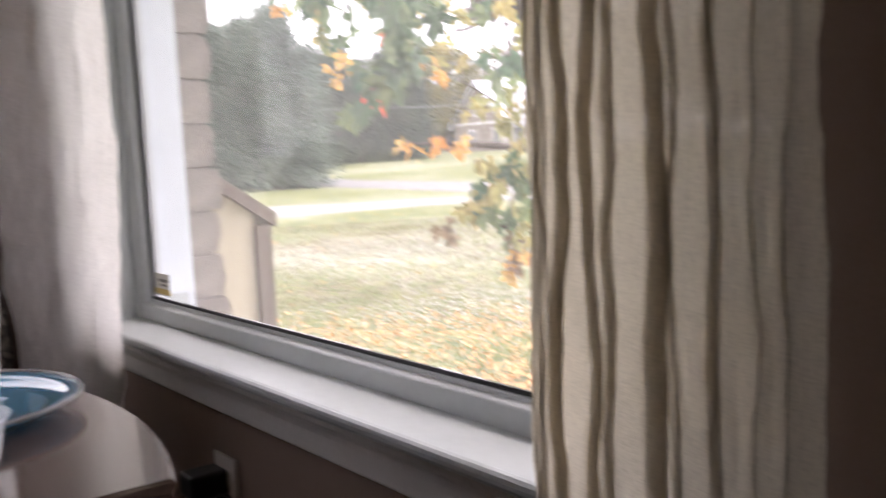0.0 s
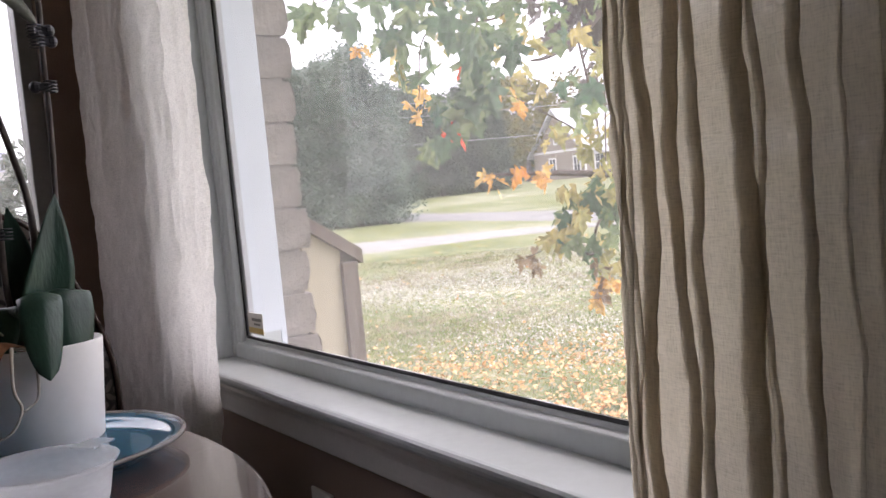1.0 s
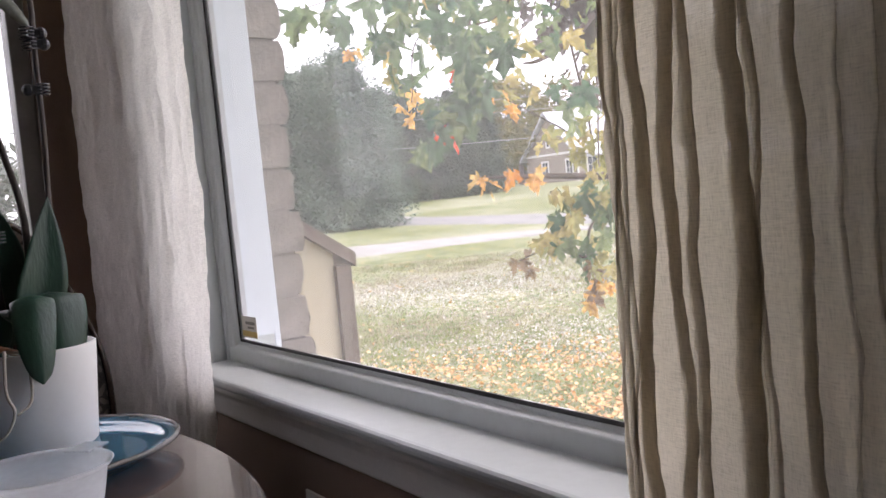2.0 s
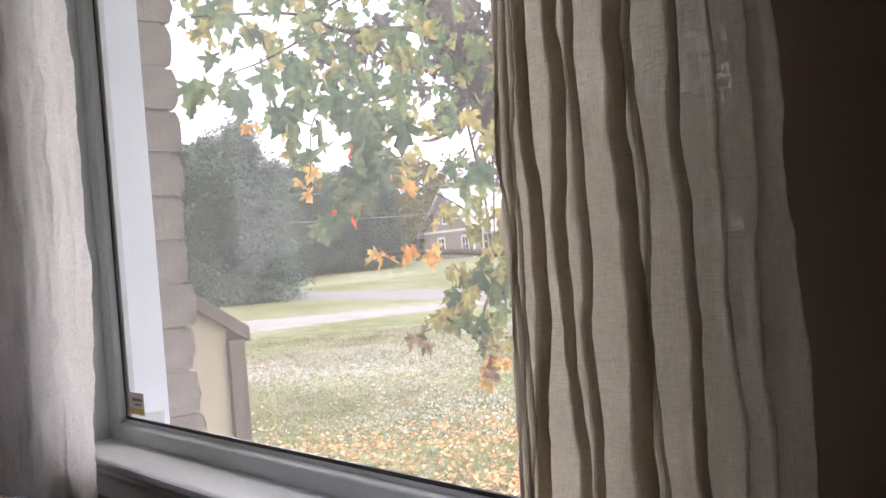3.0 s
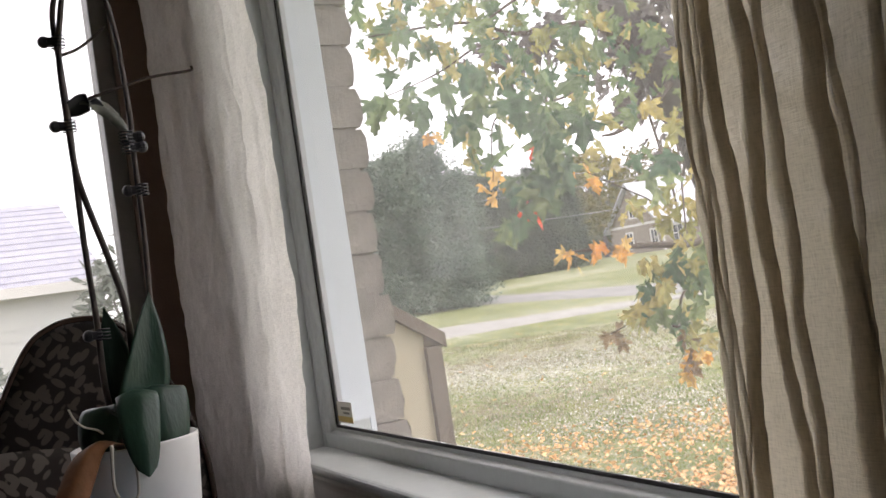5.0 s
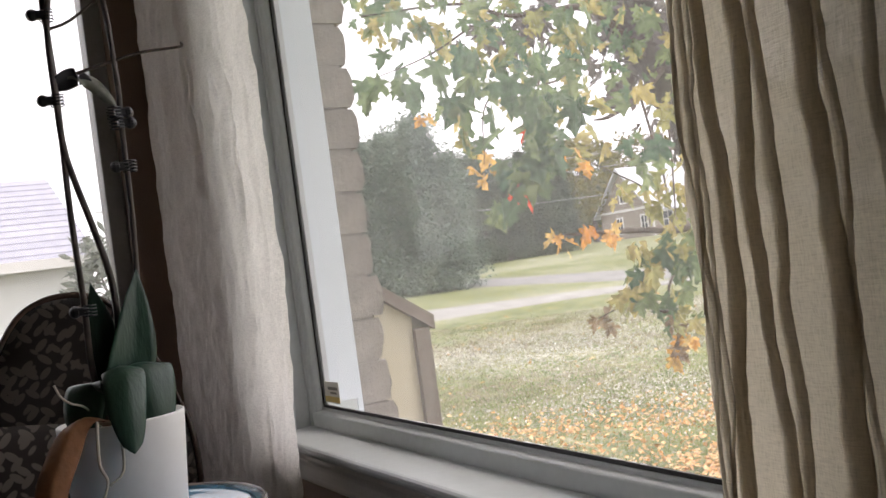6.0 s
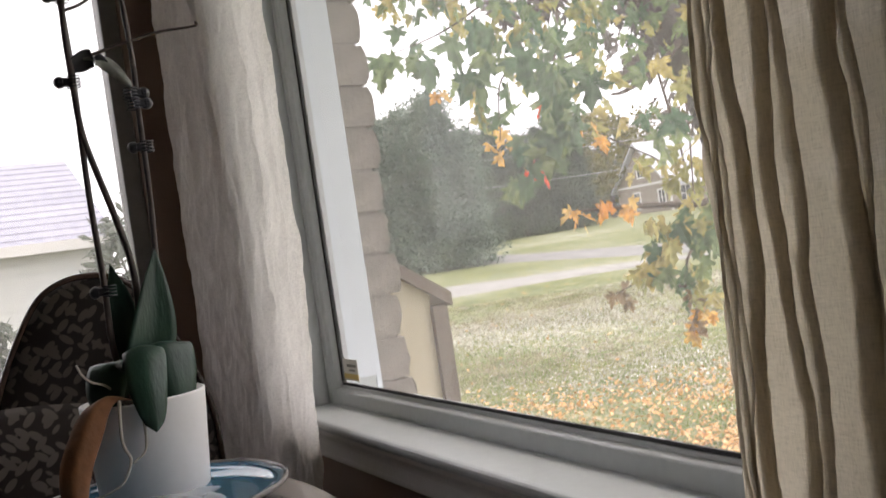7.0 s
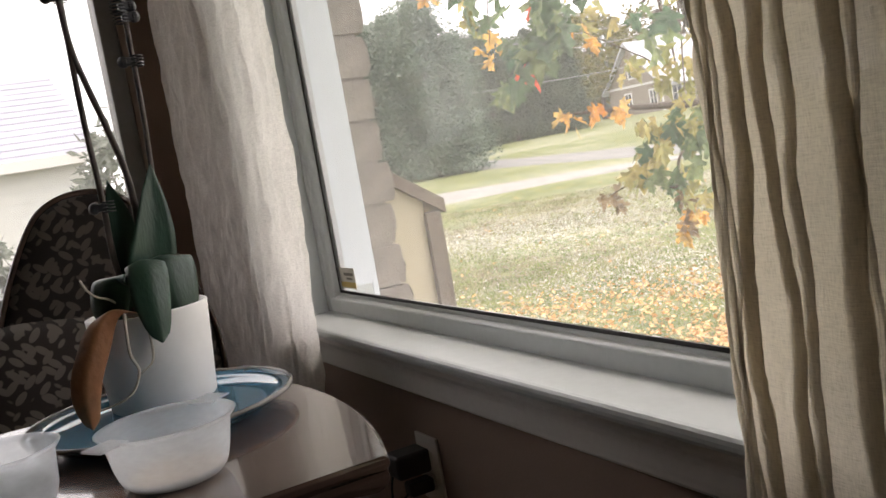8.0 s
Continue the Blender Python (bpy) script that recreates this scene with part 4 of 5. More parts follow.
part("corner_post", box_bm(-0.92, -0.86, LY - 0.052, LY + 0.004, -0.12, LZ_F - 0.04, 0.003), BROWN, lean)


# fallen leaves and pale flecks on the lawn
def scatter(name, label, material, n, size, seed, dens):
    rnd = random.Random(seed)
    vs, fs = [], []
    while len(fs) < n * 2:
        u, v = rnd.uniform(5.5, 23), rnd.uniform(-7, 7)
        if rnd.random() > dens(u, v):
            continue
        x, y, z = place_uv(u, v)
        s = size * rnd.uniform(0.5, 1.3)
        q = Euler((rnd.gauss(0, 0.5), rnd.gauss(0, 0.5), rnd.uniform(0, 6.28))).to_matrix()
        i0 = len(vs)
        for px, py in ((0, -1), (0.7, 0.1), (0, 1), (-0.7, -0.1)):
            vs.append(tuple(Vector((x, y, z + 0.02 + 0.4 * size)) + q @ Vector((px * s, py * s, 0.25 * s * abs(px)))))
        fs += [(i0, i0 + 1, i0 + 2), (i0, i0 + 2, i0 + 3)]
    me = bpy.data.meshes.new(name)
    me.from_pydata(vs, [], fs)
    me.materials.append(material)
    return tagged(new(name, me), label, "leaves", kind="stuff")


def patch(u, v, s):
    return max(0.0, noise.noise(Vector((u * 0.28, v * 0.22, s))) + 0.25)


scatter("fallen_leaves", "orange and tan maple leaves lying on the grass", FALL_O, 22000, 0.03, 81, lambda u, v: min(1, max(0, (11.5 - u) / 3.5)) * (0.35 + patch(u * 3, v * 3, 2)) + 0.004)
scatter("pale_leaves", "pale curled leaves and frost flecks scattered on the grass", FALL_P, 46000, 0.0155, 82, lambda u, v: min(1, max(0, (u - 8.5) / 3)) * min(1, max(0, (22 - u) / 5)) * (0.06 + 2.2 * max(0.0, patch(u, v, 5) - 0.12)))


def turf(name, label, material, n, seed, height, dens):
    """Loose tufts of grass blades standing out of the lawn."""
    rnd = random.Random(seed)
    vs, fs = [], []
    while len(fs) < n:
        u, v = 6.0 + 15 * rnd.random() ** 1.3, rnd.uniform(-5, 6)
        if rnd.random() > dens(u, v):
            continue
        x, y, z = place_uv(u, v)
        for _ in range(4):
            a, h, w = rnd.uniform(0, 6.28), height * rnd.uniform(0.5, 1.4), height * 0.16
            px, py = x + rnd.gauss(0, 0.03), y + rnd.gauss(0, 0.03)
            lx, ly = rnd.gauss(0, 0.5) * h, rnd.gauss(0, 0.5) * h
            i0 = len(vs)
            vs += [(px - w * math.cos(a), py - w * math.sin(a), z - 0.01), (px + w * math.cos(a), py + w * math.sin(a), z - 0.01), (px + lx, py + ly, z + h)]
            fs.append((i0, i0 + 1, i0 + 2))
    me = bpy.data.meshes.new(name)
    me.from_pydata(vs, [], fs)
    me.materials.append(material)
    return tagged(new(name, me), label, "grass", kind="stuff")


turf("grass_tufts", "short yellow-green grass tufts of the lawn", BLADE, 55000, 91, 0.042, lambda u, v: 0.2 + patch(u * 1.7, v * 1.7, 11))
turf("dry_grass_tufts", "dry straw-coloured grass tufts among the green", STRAW, 40000, 92, 0.045, lambda u, v: patch(u * 1.3, v * 1.1, 5) * min(1, max(0.1, (u - 9) / 4)))


# utility line along the road
line_ = thing("power_line", "wooden utility poles carrying three thin wires along the road", "power line", at=place_uv(50, 0))
ux0, uy0, uz0 = place_uv(50, 0)


def rel(u, v, z):
    x, y, _ = place_uv(u, v)
    return (x - ux0, y - uy0, z - uz0)


for v in (-16, 34):
    gz_ = place_uv(50, v)[2]
    part("pole", tube_bm([rel(50, v, gz_ - 0.3), rel(50, v, 3.0), rel(50, v, 6.6)], 0.14, 0.1, 10, 3), TWIG, line_)
for z in (5.55, 4.85, 3.4):
    part("wire", tube_bm([rel(50, -16, z + 0.4), rel(50, -4, z + 0.05), rel(50, 8, z - 0.1), rel(50, 22, z + 0.1), rel(50, 34, z + 0.4)], 0.013, 0.013, 6, 6), SPACER, line_)

# ---- things on the table ----
POT = mat("white_ceramic", (0.82, 0.8, 0.775), (0.87, 0.85, 0.825), 5, 0.45, 0.04, 60)
SOIL = mat("bark_chips", (0.04, 0.028, 0.02), (0.12, 0.08, 0.055), 60, 0.95, 0.9, 120)
BLUE = mat("blue_glaze", (0.05, 0.15, 0.235), (0.07, 0.195, 0.29), 8, 0.12, 0.02, 60, coat=0.6)
RIMC = mat("dark_glazed_rim", (0.1, 0.09, 0.085), (0.2, 0.18, 0.17), 20, 0.2)
OLEAF = mat("orchid_leaf", (0.013, 0.04, 0.027), (0.026, 0.068, 0.044), 10, 0.4, 0.15, 60, stretch=(4, 4, 1))
DRY = mat("dried_leaf", (0.16, 0.062, 0.02), (0.24, 0.095, 0.033), 18, 0.7, 0.4, 70)
STEM = mat("orchid_stem", (0.04, 0.03, 0.027), (0.08, 0.06, 0.05), 30, 0.6)
ROOT = mat("aerial_root", (0.42, 0.38, 0.32), (0.55, 0.5, 0.42), 30, 0.8, 0.3, 90)
CLIPM = mat("dark_plastic_clip", (0.02, 0.02, 0.025), (0.035, 0.035, 0.04), 20, 0.35)
BLACK = mat("black_plastic", (0.012, 0.012, 0.013), (0.022, 0.022, 0.024), 20, 0.45, 0.05, 200)
PLATEW = mat("white_cover_plate", (0.6, 0.56, 0.52), (0.66, 0.62, 0.58), 8, 0.4)


def cloudy_plastic():
    m, n, l, p = nodes_of("cloudy_plastic")
    p.inputs["Base Color"].default_value = (0.93, 0.94, 0.95, 1)
    p.inputs["Roughness"].default_value = 0.3
    p.inputs["Subsurface Weight"].default_value = 0.0
    tr = n.new("ShaderNodeBsdfTranslucent")
    tr.inputs[0].default_value = (0.96, 0.97, 0.98, 1)
    tp = n.new("ShaderNodeBsdfTransparent")
    tp.inputs[0].default_value = (0.93, 0.94, 0.95, 1)
    tx = n.new("ShaderNodeTexNoise")
    tx.inputs["Scale"].default_value = 12
    mr = n.new("ShaderNodeMapRange")
    mr.inputs[3].default_value = 0.64
    mr.inputs[4].default_value = 0.7
    l.new(tx.outputs["Fac"], mr.inputs[0])
    a, b_ = n.new("ShaderNodeMixShader"), n.new("ShaderNodeMixShader")
    a.inputs[0].default_value = 0.65
    l.new(p.outputs[0], a.inputs[1])
    l.new(tr.outputs[0], a.inputs[2])
    l.new(mr.outputs[0], b_.inputs[0])
    l.new(a.outputs[0], b_.inputs[1])
    l.new(tp.outputs[0], b_.inputs[2])
    l.new(b_.outputs[0], n["Material Output"].inputs[0])
    return m


CLOUDY = cloudy_plastic()
BRACT = mat("dry_bract", (0.12, 0.12, 0.1), (0.36, 0.38, 0.33), 25, 0.7, 0.2, 80)
SAUCE = mat("tan_sauce", (0.72, 0.45, 0.24), (0.82, 0.6, 0.38), 30, 0.4)

plate = thing("plate", "blue glazed plate with a dark upturned rim", "plate", at=(0.68, -0.449, TZ))
part("dish", lathe_bm([(0, 0.004), (0.105, 0.004), (0.11, 0.0), (0.115, 0.0), (0.118, 0.004), (0.138, 0.01), (0.152, 0.018), (0.154, 0.02), (0.151, 0.022), (0.138, 0.015), (0.125, 0.0105), (0.11, 0.009), (0, 0.009)], 64), BLUE, plate, smooth=True)
part("rim", lathe_bm([(0.1505, 0.0195), (0.1555, 0.0195), (0.156, 0.0225), (0.1535, 0.0245), (0.1505, 0.023), (0.1505, 0.0195)], 64), RIMC, plate, "dark glossy rim", smooth=True)

PX, PY, PZ = 0.6, -0.43, TZ + 0.0092
pot = thing("orchid_pot", "plain white ceramic flower pot on the blue plate", "flower pot", at=(PX, PY, PZ))
part("shell", lathe_bm([(0, 0.0), (0.062, 0.0), (0.065, 0.003), (0.0745, 0.117), (0.0745, 0.119), (0.073, 0.12), (0.071, 0.119), (0.066, 0.09), (0.06, 0.01), (0, 0.01)], 64), POT, pot, smooth=True)
part("bark_mix", lathe_bm([(0, 0.108), (0.03, 0.11), (0.06, 0.106), (0.0675, 0.1)], 40), SOIL, pot)

orchid = thing("orchid", "orchid with dark green leaves and bare stems in clips", "plant", at=(PX, PY, PZ + 0.1))


def at_orchid(points):
    return [(x - PX, y - PY, z - PZ - 0.1) for x, y, z in points]


def strap_leaf(name, points, width, material, turn=0.0, cup=0.25, label="", form="strap"):
    """A thick leaf along a line: widest past the middle, cupped along the midrib, pointed at the tip."""
    line = smooth_path(at_orchid(points), 6)
    b_ = bmesh.new()
    side0 = Vector((math.sin(turn), math.cos(turn), 0))
    n = len(line)
    tops, bots = [], []
    for i, q in enumerate(line):
        s = i / (n - 1)
        d = (line[min(i + 1, n - 1)] - line[max(i - 1, 0)]).normalized()
        sd = (side0 - d * side0.dot(d)).normalized()
        up = sd.cross(d)
        w = width * min(1.0, 0.32 + 1.7 * s) * (1.0 if s < 0.5 else math.sqrt(max(0.0015, 1 - ((s - 0.5) / 0.5) ** 2.6)))
        if form == "pointed":
            w = width * max(0.02, min(1.0, 0.5 + 1.2 * s) * (1 - max(0.0, (s - 0.5) / 0.5) ** 2.0))
        elif form == "round":
            w = width * max(0.04, math.sin(math.pi * (0.1 + 0.9 * s)) ** 0.62)
        row, low = [], []
        for k in range(9):
            a = -1 + k / 4
            p = q + sd * (w * a) + up * (cup * w * (abs(a) ** 1.3))
            row.append(b_.verts.new(p + up * 0.0012 * (1 - a * a)))
            low.append(b_.verts.new(p - up * 0.0012 * (1 - a * a) - up * 0.0004))
        tops.append(row)
        bots.append(low)
    for g, flip in ((tops, False), (bots, True)):
        for r0, r1 in zip(g, g[1:]):
            for k in range(8):
                f = (r0[k], r0[k + 1], r1[k + 1], r1[k])
                b_.faces.new(f[::-1] if flip else f)
    for k in (0, 8):
        for (r0, r1), (s0, s1) in zip(zip(tops, tops[1:]), zip(bots, bots[1:])):
            b_.faces.new((r0[k], r1[k], s1[k], s0[k]))
    bmesh.ops.recalc_face_normals(b_, faces=b_.faces)
    return part(name, b_, material, orchid, label, smooth=True)


BASE = (0.6, -0.432, 0.862)
strap_leaf("leaf", [BASE, (0.595, -0.437, 0.93), (0.59, -0.437, 0.985), (0.585, -0.443, 1.045)], 0.019, OLEAF, 0.3, form="pointed")
strap_leaf("leaf", [BASE, (0.605, -0.42, 0.92), (0.605, -0.405, 0.97), (0.6, -0.39, 1.055)], 0.03, OLEAF, -0.2, form="pointed")
strap_leaf("leaf", [BASE, (0.63, -0.43, 0.935), (0.66, -0.43, 0.935), (0.68, -0.434, 0.9), (0.688, -0.434, 0.845)], 0.024, OLEAF, 0.0, 0.25)
strap_leaf("leaf", [BASE, (0.612, -0.412, 0.928), (0.638, -0.405, 0.94), (0.652, -0.402, 0.905), (0.656, -0.402, 0.838)], 0.036, OLEAF, -0.1, 0.2)
strap_leaf("leaf", [BASE, (0.61, -0.45, 0.91), (0.615, -0.466, 0.925), (0.625, -0.477, 0.895), (0.63, -0.474, 0.855)], 0.026, OLEAF, 0.5, 0.3)
strap_leaf("dried_leaf", [(0.61, -0.44, 0.875), (0.66, -0.484, 0.89), (0.69, -0.515, 0.85), (0.7, -0.53, 0.81), (0.705, -0.53, 0.77)], 0.0175, DRY, 0.2, 0.5, "curled orange-brown dried leaf")
part("stem", tube_bm(at_orchid([(0.6, -0.44, 0.855), (0.6, -0.455, 0.937), (0.6, -0.455, 1.025), (0.6, -0.457, 1.135), (0.6, -0.455, 1.273), (0.6, -0.456, 1.34), (0.6, -0.456, 1.412), (0.6, -0.43, 1.47), (0.6, -0.40, 1.455), (0.6, -0.391, 1.413), (0.6, -0.385, 1.37), (0.6, -0.383, 1.284)]), 0.004, 0.003, 8), STEM, orchid, smooth=True)
part("stem", tube_bm(at_orchid([(0.6, -0.43, 0.855), (0.6, -0.42, 0.96), (0.6, -0.42, 1.041), (0.6, -0.432, 1.105), (0.6, -0.447, 1.168), (0.602, -0.455, 1.21), (0.605, -0.457, 1.259), (0.605, -0.457, 1.349), (0.605, -0.447, 1.412), (0.605, -0.442, 1.43)]), 0.0046, 0.0034, 8), STEM, orchid, smooth=True)
part("stake", tube_bm(at_orchid([(0.595, -0.39, 0.852), (0.595, -0.388, 0.924), (0.597, -0.39, 1.015), (0.597, -0.385, 1.128), (0.597, -0.384, 1.22), (0.597, -0.382, 1.284), (0.597, -0.385, 1.37), (0.597, -0.39, 1.42)]), 0.0034, 0.0034, 8), STEM, orchid, "thin dark support stake", smooth=True)
for pts, r in ((((0.6, -0.454, 1.355), (0.6, -0.43, 1.365), (0.6, -0.396, 1.391)), 0.0023), (((0.6, -0.452, 1.29), (0.6, -0.43, 1.3), (0.6, -0.403, 1.309), (0.6, -0.35, 1.325), (0.6, -0.301, 1.332), (0.6, -0.297, 1.338)), 0.0025)):
    part("side_twig", tube_bm(at_orchid(pts), r, r * 0.7, 6), STEM, orchid)
strap_leaf("bract", [(0.6, -0.458, 1.285), (0.602, -0.445, 1.291), (0.603, -0.428, 1.296), (0.604, -0.413, 1.29)], 0.012, CLIPM, 0.0, 0.5, "dark withered bract", form="round")
strap_leaf("bract", [(0.6, -0.456, 1.287), (0.602, -0.43, 1.292), (0.604, -0.412, 1.286), (0.604, -0.388, 1.256)], 0.009, BRACT, 0.0, 0.3, "grey-green dry bract")
for pts in (((0.655, -0.465, 0.875), (0.68, -0.469, 0.884), (0.683, -0.472, 0.841), (0.684, -0.466, 0.819), (0.683, -0.478, 0.795), (0.675, -0.50, 0.785), (0.67, -0.52, 0.782)),
            ((0.63, -0.46, 0.88), (0.66, -0.445, 0.874), (0.682, -0.447, 0.83), (0.684, -0.464, 0.815)),
            ((0.61, -0.45, 0.87), (0.63, -0.472, 0.9), (0.648, -0.49, 0.91), (0.655, -0.5, 0.92), (0.66, -0.506, 0.934))):
    part("root", tube_bm(at_orchid(pts), 0.0023 if pts[0][2] > 0.872 else 0.0014, 0.0012, 8), ROOT, orchid, "pale aerial root", smooth=True)


def claw_clip(y, z, way=1, x=0.6):
    """A small toothed clip with two finger tabs."""
    b_ = bmesh.new()
    y0, z0, x0 = y - PY, z - PZ - 0.1, x - PX
    box_bm(x0 - 0.006, x0 + 0.006, y0 - (0.012 if way > 0 else 0.004), y0 + (0.004 if way > 0 else 0.012), z0 - 0.005, z0 + 0.005, 0.002, 2, b_)
    c = part("clip", b_, CLIPM, orchid, "small dark claw clip")
    for k in range(4):
        q = z0 - 0.006 + 0.004 * k
        for sg in (1, -1):
            part("tooth", tube_bm([(x0 + sg * 0.006, y0 - way * 0.002, q), (x0 + sg * 0.009, y0 + way * 0.006, q), (x0 + sg * 0.004, y0 + way * 0.013, q)], 0.0012, 0.0008, 6, 3), CLIPM, c)
    b_ = bmesh.new()
    bmesh.ops.create_uvsphere(b_, u_segments=10, v_segments=7, radius=0.0075, matrix=Matrix.Translation((x0, y0 - way * 0.011, z0)))
    part("finger_tab", b_, CLIPM, c)


for y, z, way in ((-0.46, 1.372, 1), (-0.46, 1.268, 1), (-0.386, 1.25, -1), (-0.384, 1.237, -1), (-0.386, 1.183, 1), (-0.455, 1.012, 1)):
    claw_clip(y, z, way)


def tub(name, label, x, y, r0, r1, h, tabs):
    t = thing(name, label, "container", at=(x, y, TZ))
    part("bowl", lathe_bm([(0, 0.0015), (r0 * 0.72, 0.0), (r0 * 0.82, 0.002), (r0 * 0.91, 0.0065), (r0 * 0.97, 0.013), (r0 * 1.02, 0.022), (r1 - 0.003, h - 0.006), (r1, h - 0.005), (r1 + 0.003, h - 0.001), (r1 + 0.001, h), (r1 - 0.002, h - 0.002), (r1 - 0.004, h - 0.007), (r0 * 1.02 - 0.0015, 0.022), (r0 * 0.95, 0.013), (r0 * 0.89, 0.007), (r0 * 0.8, 0.0035), (0, 0.003)], 56), CLOUDY, t, smooth=True)
    for a in tabs:
        b_ = box_bm(-0.012, 0.02, -0.014, 0.014, h - 0.003, h - 0.0005, 0.001)
        bmesh.ops.transform(b_, matrix=Matrix.Rotation(a, 4, 'Z') @ Matrix.Translation((r1 + 0.002, 0, 0)), verts=b_.verts)
        part("tab", b_, CLOUDY, t)
    return t


thing_tub = tub("plastic_tub", "empty cloudy plastic food tub with lid tabs", 0.915, -0.485, 0.053, 0.063, 0.058, (radians(130), radians(-60)))
cup = tub("plastic_cup", "cloudy plastic deli cup holding a little greenery", 0.875, -0.634, 0.05, 0.057, 0.062, ())
part("sauce", lathe_bm([(0, 0.0034), (0.036, 0.0038), (0.043, 0.0085), (0.04, 0.0095), (0, 0.006)], 32), SAUCE, thing_tub, "tan smear of leftover sauce")
part("salad", lathe_bm([(0, 0.03), (0.03, 0.034), (0.046, 0.026)], 24), OLEAF, cup, "dark green leftovers")

cord = thing("cable", "thin black cable lying behind the plate", "cable", at=(0.53, -0.34, TZ))
part("lead", tube_bm([(0.0, -0.12, 0.002), (-0.01, -0.05, 0.002), (0.01, 0.0, 0.012), (0.04, 0.03, 0.018), (0.08, 0.045, 0.008), (0.11, 0.05, 0.002)], 0.002, 0.002, 8), BLACK, cord, smooth=True)

# ---- chair and cushion ----
def leaf_print(name, ground_colour, print_colour):
    """Woven upholstery with a print of small leaves."""
    m, n, l, p = nodes_of(name)
    tc = n.new("ShaderNodeTexCoord")
    layers = []
    for turn, off in ((0.7, 0.0), (-0.8, 3.3)):
        mp = n.new("ShaderNodeMapping")
        mp.inputs["Scale"].default_value = (6, 26, 58)
        tn = n.new("ShaderNodeMapping")
        tn.inputs["Rotation"].default_value = (turn, 0.0, 0.0)
        mp.inputs["Location"].default_value = (off, off, off)
        vo = n.new("ShaderNodeTexVoronoi")
        vo.inputs["Scale"].default_value = 1.0
        vo.inputs["Randomness"].default_value = 0.85
        l.new(tc.outputs["Object"], tn.inputs[0])
        l.new(tn.outputs[0], mp.inputs[0])
        l.new(mp.outputs[0], vo.inputs["Vector"])
        layers.append(vo)
    least = n.new("ShaderNodeMath")
    least.operation = 'MINIMUM'
    l.new(layers[0].outputs["Distance"], least.inputs[0])
    l.new(layers[1].outputs["Distance"], least.inputs[1])
    ramp = n.new("ShaderNodeValToRGB")
    ramp.color_ramp.elements[0].position = 0.34
    ramp.color_ramp.elements[1].position = 0.4
    ramp.color_ramp.elements[0].color = (*print_colour, 1)
    ramp.color_ramp.elements[1].color = (*ground_colour, 1)
    l.new(least.outputs[0], ramp.inputs[0])
    l.new(ramp.outputs[0], p.inputs["Base Color"])
    p.inputs["Roughness"].default_value = 0.9
    tx = n.new("ShaderNodeTexNoise")
    tx.inputs["Scale"].default_value = 400
    bp = n.new("ShaderNodeBump")
    bp.inputs["Strength"].default_value = 0.4
    bp.inputs["Distance"].default_value = 0.001
    l.new(tx.outputs["Fac"], bp.inputs["Height"])
    l.new(bp.outputs[0], p.inputs["Normal"])
    return m


PRINT = leaf_print("brown_leaf_print", (0.016, 0.011, 0.009), (0.085, 0.07, 0.06))
PRINT2 = leaf_print("pale_leaf_print", (0.024, 0.017, 0.014), (0.13, 0.11, 0.095))


def cushion_bm(outline, depth, cx, rows=10):
    """A padded panel: an outline in y and z, swelling towards its middle."""
    b_ = bmesh.new()
    n = len(outline)
    my, mz = sum(p[0] for p in outline) / n, sum(p[1] for p in outline) / n
    for sgn in (1, -1):
        rings = []
        for j in range(rows):
            s = 1 - j / rows
            d = depth * math.sqrt(max(0, 1 - s ** 4))
            rings.append([b_.verts.new((cx + sgn * d, my + (y - my) * s, mz + (z - mz) * s)) for y, z in outline])
        c = b_.verts.new((cx + sgn * depth, my, mz))
        for a_, r_ in zip(rings, rings[1:]):
            for k in range(n):
                b_.faces.new((a_[k], a_[(k + 1) % n], r_[(k + 1) % n], r_[k]))
        for k in range(n):
            b_.faces.new((rings[-1][k], rings[-1][(k + 1) % n], c))
    bmesh.ops.remove_doubles(b_, verts=b_.verts, dist=1e-5)
    bmesh.ops.recalc_face_normals(b_, faces=b_.faces)
    return b_


chair = thing("upholstered_chair", "dark brown upholstered chair with a leaf print and rounded back", "chair", at=(-0.1, -0.397, 0))
half = [(0.205, 0.42), (0.206, 0.6), (0.203, 0.74), (0.172, 0.85), (0.132, 0.94), (0.088, 1.01), (0.044, 1.038)]
dome = [(-w, z) for w, z in half] + [(0.0, 1.045)] + [(w, z) for w, z in half[::-1]]
ring = [(q.x, q.y) for q in smooth_path([(y, z, 0) for y, z in dome], 3)]
part("backrest", cushion_bm(ring, 0.05, 0.0), PRINT, chair, smooth=True)
part("piping", tube_bm([(0.012, y, z) for y, z in dome], 0.006, 0.006, 8, 4), WOOD, chair, "dark piping round the back", smooth=True)
part("seat", box_bm(-0.02, 0.42, -0.24, 0.24, 0.36, 0.48, 0.04, 4), PRINT, chair, smooth=True)
for x in (-0.02, 0.38):
    for y in (-0.2, 0.2):
        part("leg", tube_bm([(x, y, 0), (x, y, 0.2), (x, y, 0.38)], 0.018, 0.024, 8, 3), WOOD, chair)
pil = [(-0.24, 0.0), (-0.25, 0.17), (-0.23, 0.345), (0.0, 0.335), (0.1, 0.32), (0.115, 0.15), (0.1, 0.0), (0.0, -0.005)]
ring2 = [(q.x, q.y) for q in smooth_path([(y, z, 0) for y, z in pil + pil[:1]], 5)[:-1]]
pillow = thing("cushion", "taupe cushion with a pale leaf print propped on the chair", "cushion", at=(0.02, -0.4, 0.482))
part("cover", cushion_bm(ring2, 0.05, 0.0), PRINT2, pillow, smooth=True)

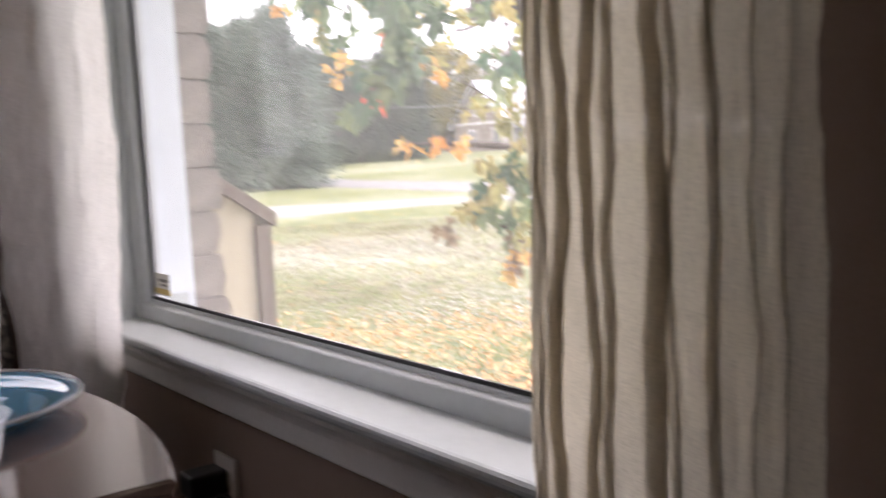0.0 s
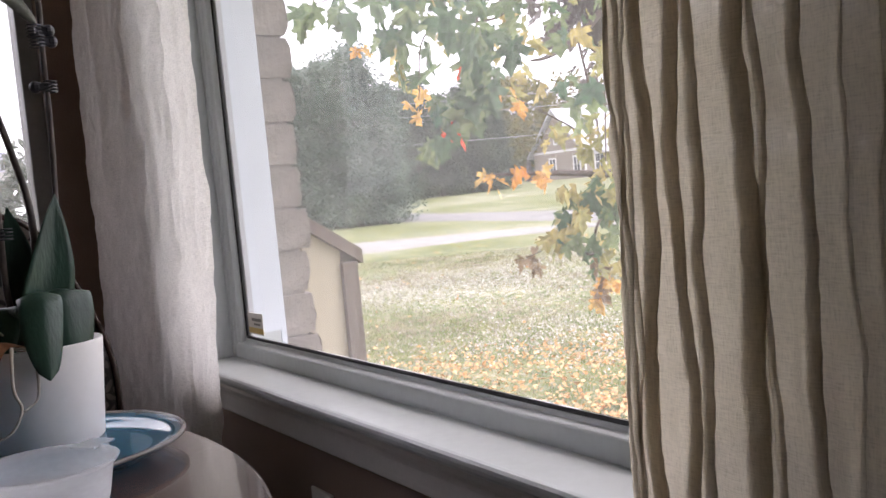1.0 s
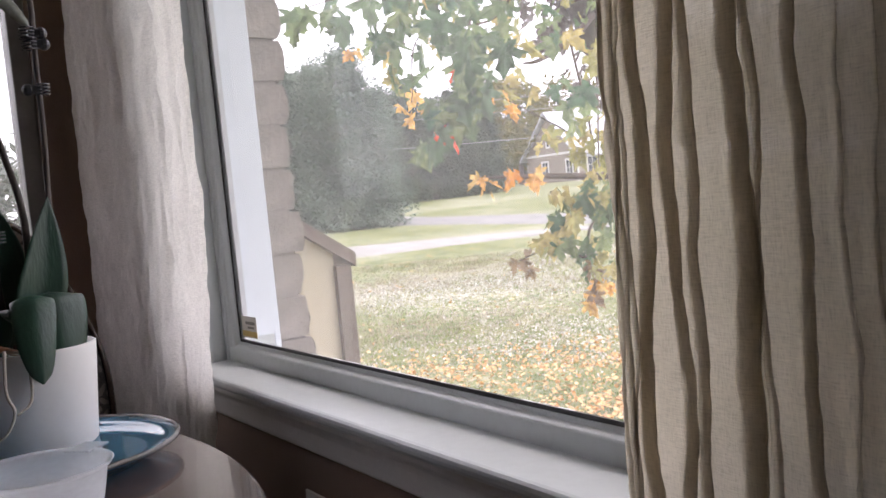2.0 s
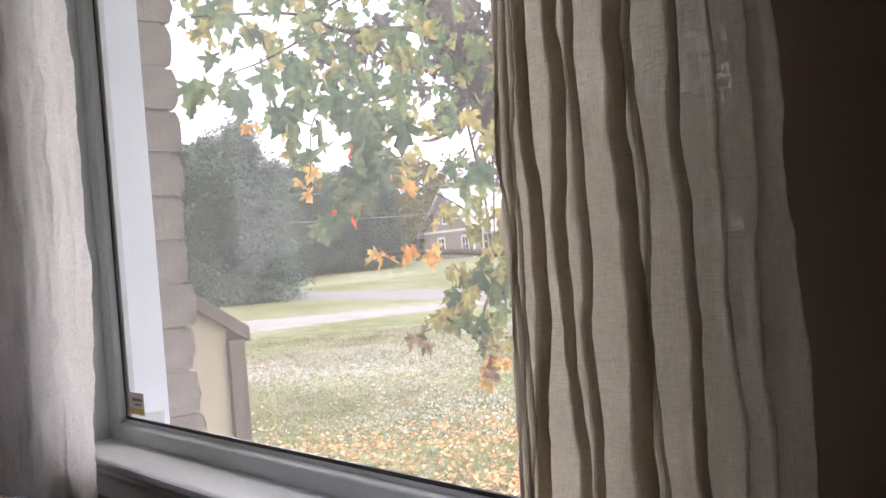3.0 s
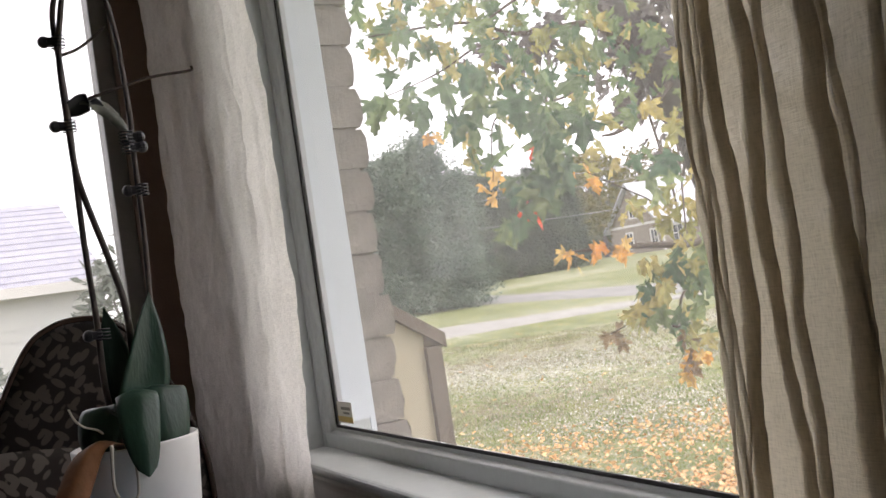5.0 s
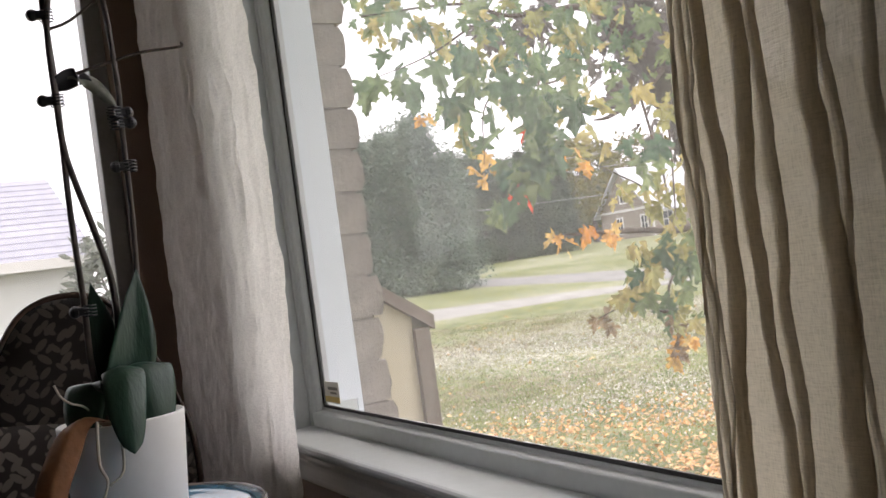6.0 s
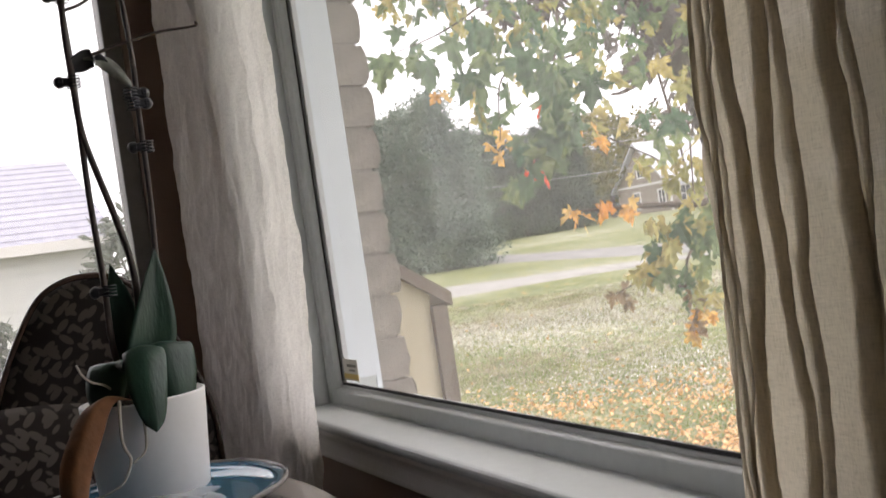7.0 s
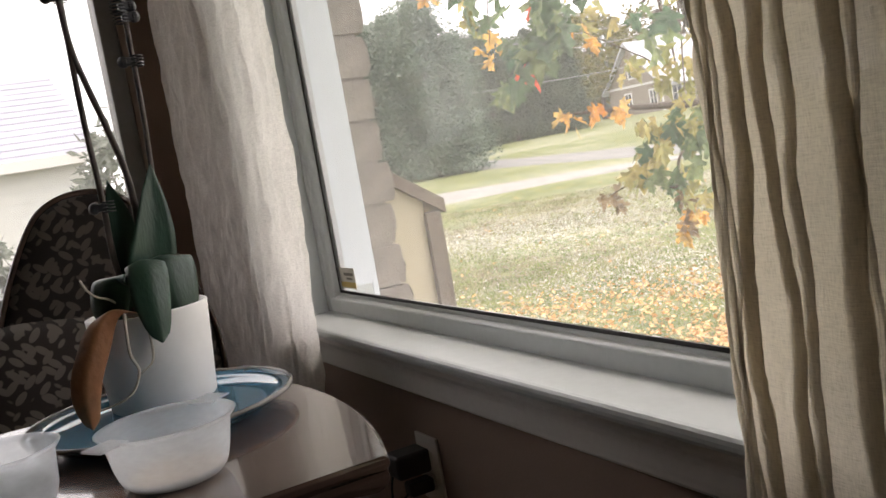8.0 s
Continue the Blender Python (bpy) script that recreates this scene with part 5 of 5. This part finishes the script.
# ---- outlet and chargers on the wall ----
outlet = thing("wall_outlet", "cream double wall outlet below the window", "outlet", at=(0.413, 0, 0.49))
part("cover_plate", box_bm(-0.039, 0.039, -0.006, -0.0005, -0.058, 0.058, 0.002), PLATEW, outlet)
for z in (0.02, -0.02):
    part("socket", box_bm(-0.017, 0.017, -0.008, -0.006, z - 0.014, z + 0.014, 0.004), PLATEW, outlet)
adapter = thing("charger_plug", "black plug-in charger in the wall outlet", "charger", at=(0.405, -0.008, 0.51))
part("body", box_bm(-0.026, 0.026, -0.062, 0, -0.02, 0.02, 0.006, 3), BLACK, adapter)
part("cable", tube_bm([(-0.01, -0.058, -0.015), (-0.012, -0.065, -0.06), (-0.02, -0.06, -0.2), (-0.03, -0.05, -0.4), (-0.02, -0.06, -0.49)], 0.002, 0.002, 8), BLACK, adapter)
adapter2 = thing("power_plug", "small black power plug with a hanging cable", "plug", at=(0.415, -0.008, 0.468))
part("body", box_bm(-0.014, 0.014, -0.045, 0, -0.012, 0.012, 0.005, 3), BLACK, adapter2)
part("cable", tube_bm([(0, -0.043, -0.005), (-0.01, -0.06, -0.03), (-0.04, -0.055, -0.1), (-0.03, -0.05, -0.3), (0.02, -0.06, -0.452)], 0.002, 0.002, 8), BLACK, adapter2)

# window maker's sticker in the corner of the pane
STK = mat("tan_sticker", (0.58, 0.56, 0.5), (0.64, 0.62, 0.56), 20, 0.6)
STKG = mat("gold_band", (0.5, 0.36, 0.1), (0.58, 0.43, 0.14), 20, 0.5)
STKD = mat("dark_print", (0.16, 0.15, 0.13), (0.2, 0.19, 0.17), 20, 0.6)
sticker = thing("window_sticker", "small tan paper sticker with a gold band on the pane", "sticker", at=(0.012, 0.052, 0.766))
part("paper", box_bm(0, 0.076, -0.0006, 0, 0, 0.042), STK, sticker)
part("band", box_bm(0, 0.076, -0.001, -0.0007, 0.002, 0.013), STKG, sticker)
part("print_bar", box_bm(0.02, 0.068, -0.001, -0.0007, 0.026, 0.032), STKD, sticker)
part("print_bar", box_bm(0.03, 0.062, -0.001, -0.0007, 0.018, 0.022), STKD, sticker)

# ---- brickwork outside the window's edge ----
veneer = tagged(finish("wall_brick", box_bm(-0.93, -0.036, 0.131, 0.2, GL - 0.2, 2.6), MORTAR), "rock-faced brown brick facing of the house", "brick wall", kind="structure")
tagged(finish("wall_brick_lower", box_bm(-0.045, 2.2, 0.131, 0.205, GL - 0.2, 0.69), BRICK), "brick facing below the window", "brick wall", kind="structure")
rb = random.Random(5)


def rough_brick(length, seed):
    """One rock-faced brick: broken outer face, slightly uneven ends."""
    r_ = random.Random(seed)
    b_ = bmesh.new()
    nx, nz = 4, 5
    def f(i, k, y):
        return (-length * i / nx + r_.uniform(-0.002, 0.002), y if y < 0.05 else 0.086 + 0.009 * max(0.0, math.sin(math.pi * k / nz)) ** 0.6 * r_.uniform(0.55, 1.15) + r_.uniform(-0.003, 0.003), 0.083 * k / nz + r_.uniform(-0.0015, 0.0015))
    front = [[b_.verts.new(f(i, k, 0.1)) for k in range(nz + 1)] for i in range(nx + 1)]
    back = [[b_.verts.new(f(i, k, 0.0)) for k in (0, nz)] for i in (0, nx)]
    for i in range(nx):
        for k in range(nz):
            b_.faces.new((front[i][k], front[i + 1][k], front[i + 1][k + 1], front[i][k + 1]))
    for i, bb in ((0, back[0]), (nx, back[1])):
        b_.faces.new([front[i][k] for k in range(nz + 1)] + [bb[1], bb[0]])
    for k, q in ((0, 0), (nz, 1)):
        b_.faces.new([front[i][k] for i in range(nx + 1)] + [back[1][q], back[0][q]])
    bmesh.ops.recalc_face_normals(b_, faces=b_.faces)
    me = bpy.data.meshes.new("brick")
    b_.to_mesh(me)
    b_.free()
    me.materials.append(BRICK)
    return me


FULL = [rough_brick(0.29, s) for s in range(6)]
HALF = [rough_brick(0.14, s) for s in range(10, 18)]
for c in range(39):
    z = GL + 0.0 + c * 0.089
    x = -0.03 + rb.uniform(-0.004, 0.004)
    for k in range(3):
        me = rb.choice(HALF) if (k == 0 and c % 2) else rb.choice(FULL)
        ob = new("brick", me)
        ob.parent = veneer
        ob.location = (x, 0.124 + rb.uniform(-0.004, 0.006), z)
        x -= (0.14 if me in HALF else 0.29) + 0.011
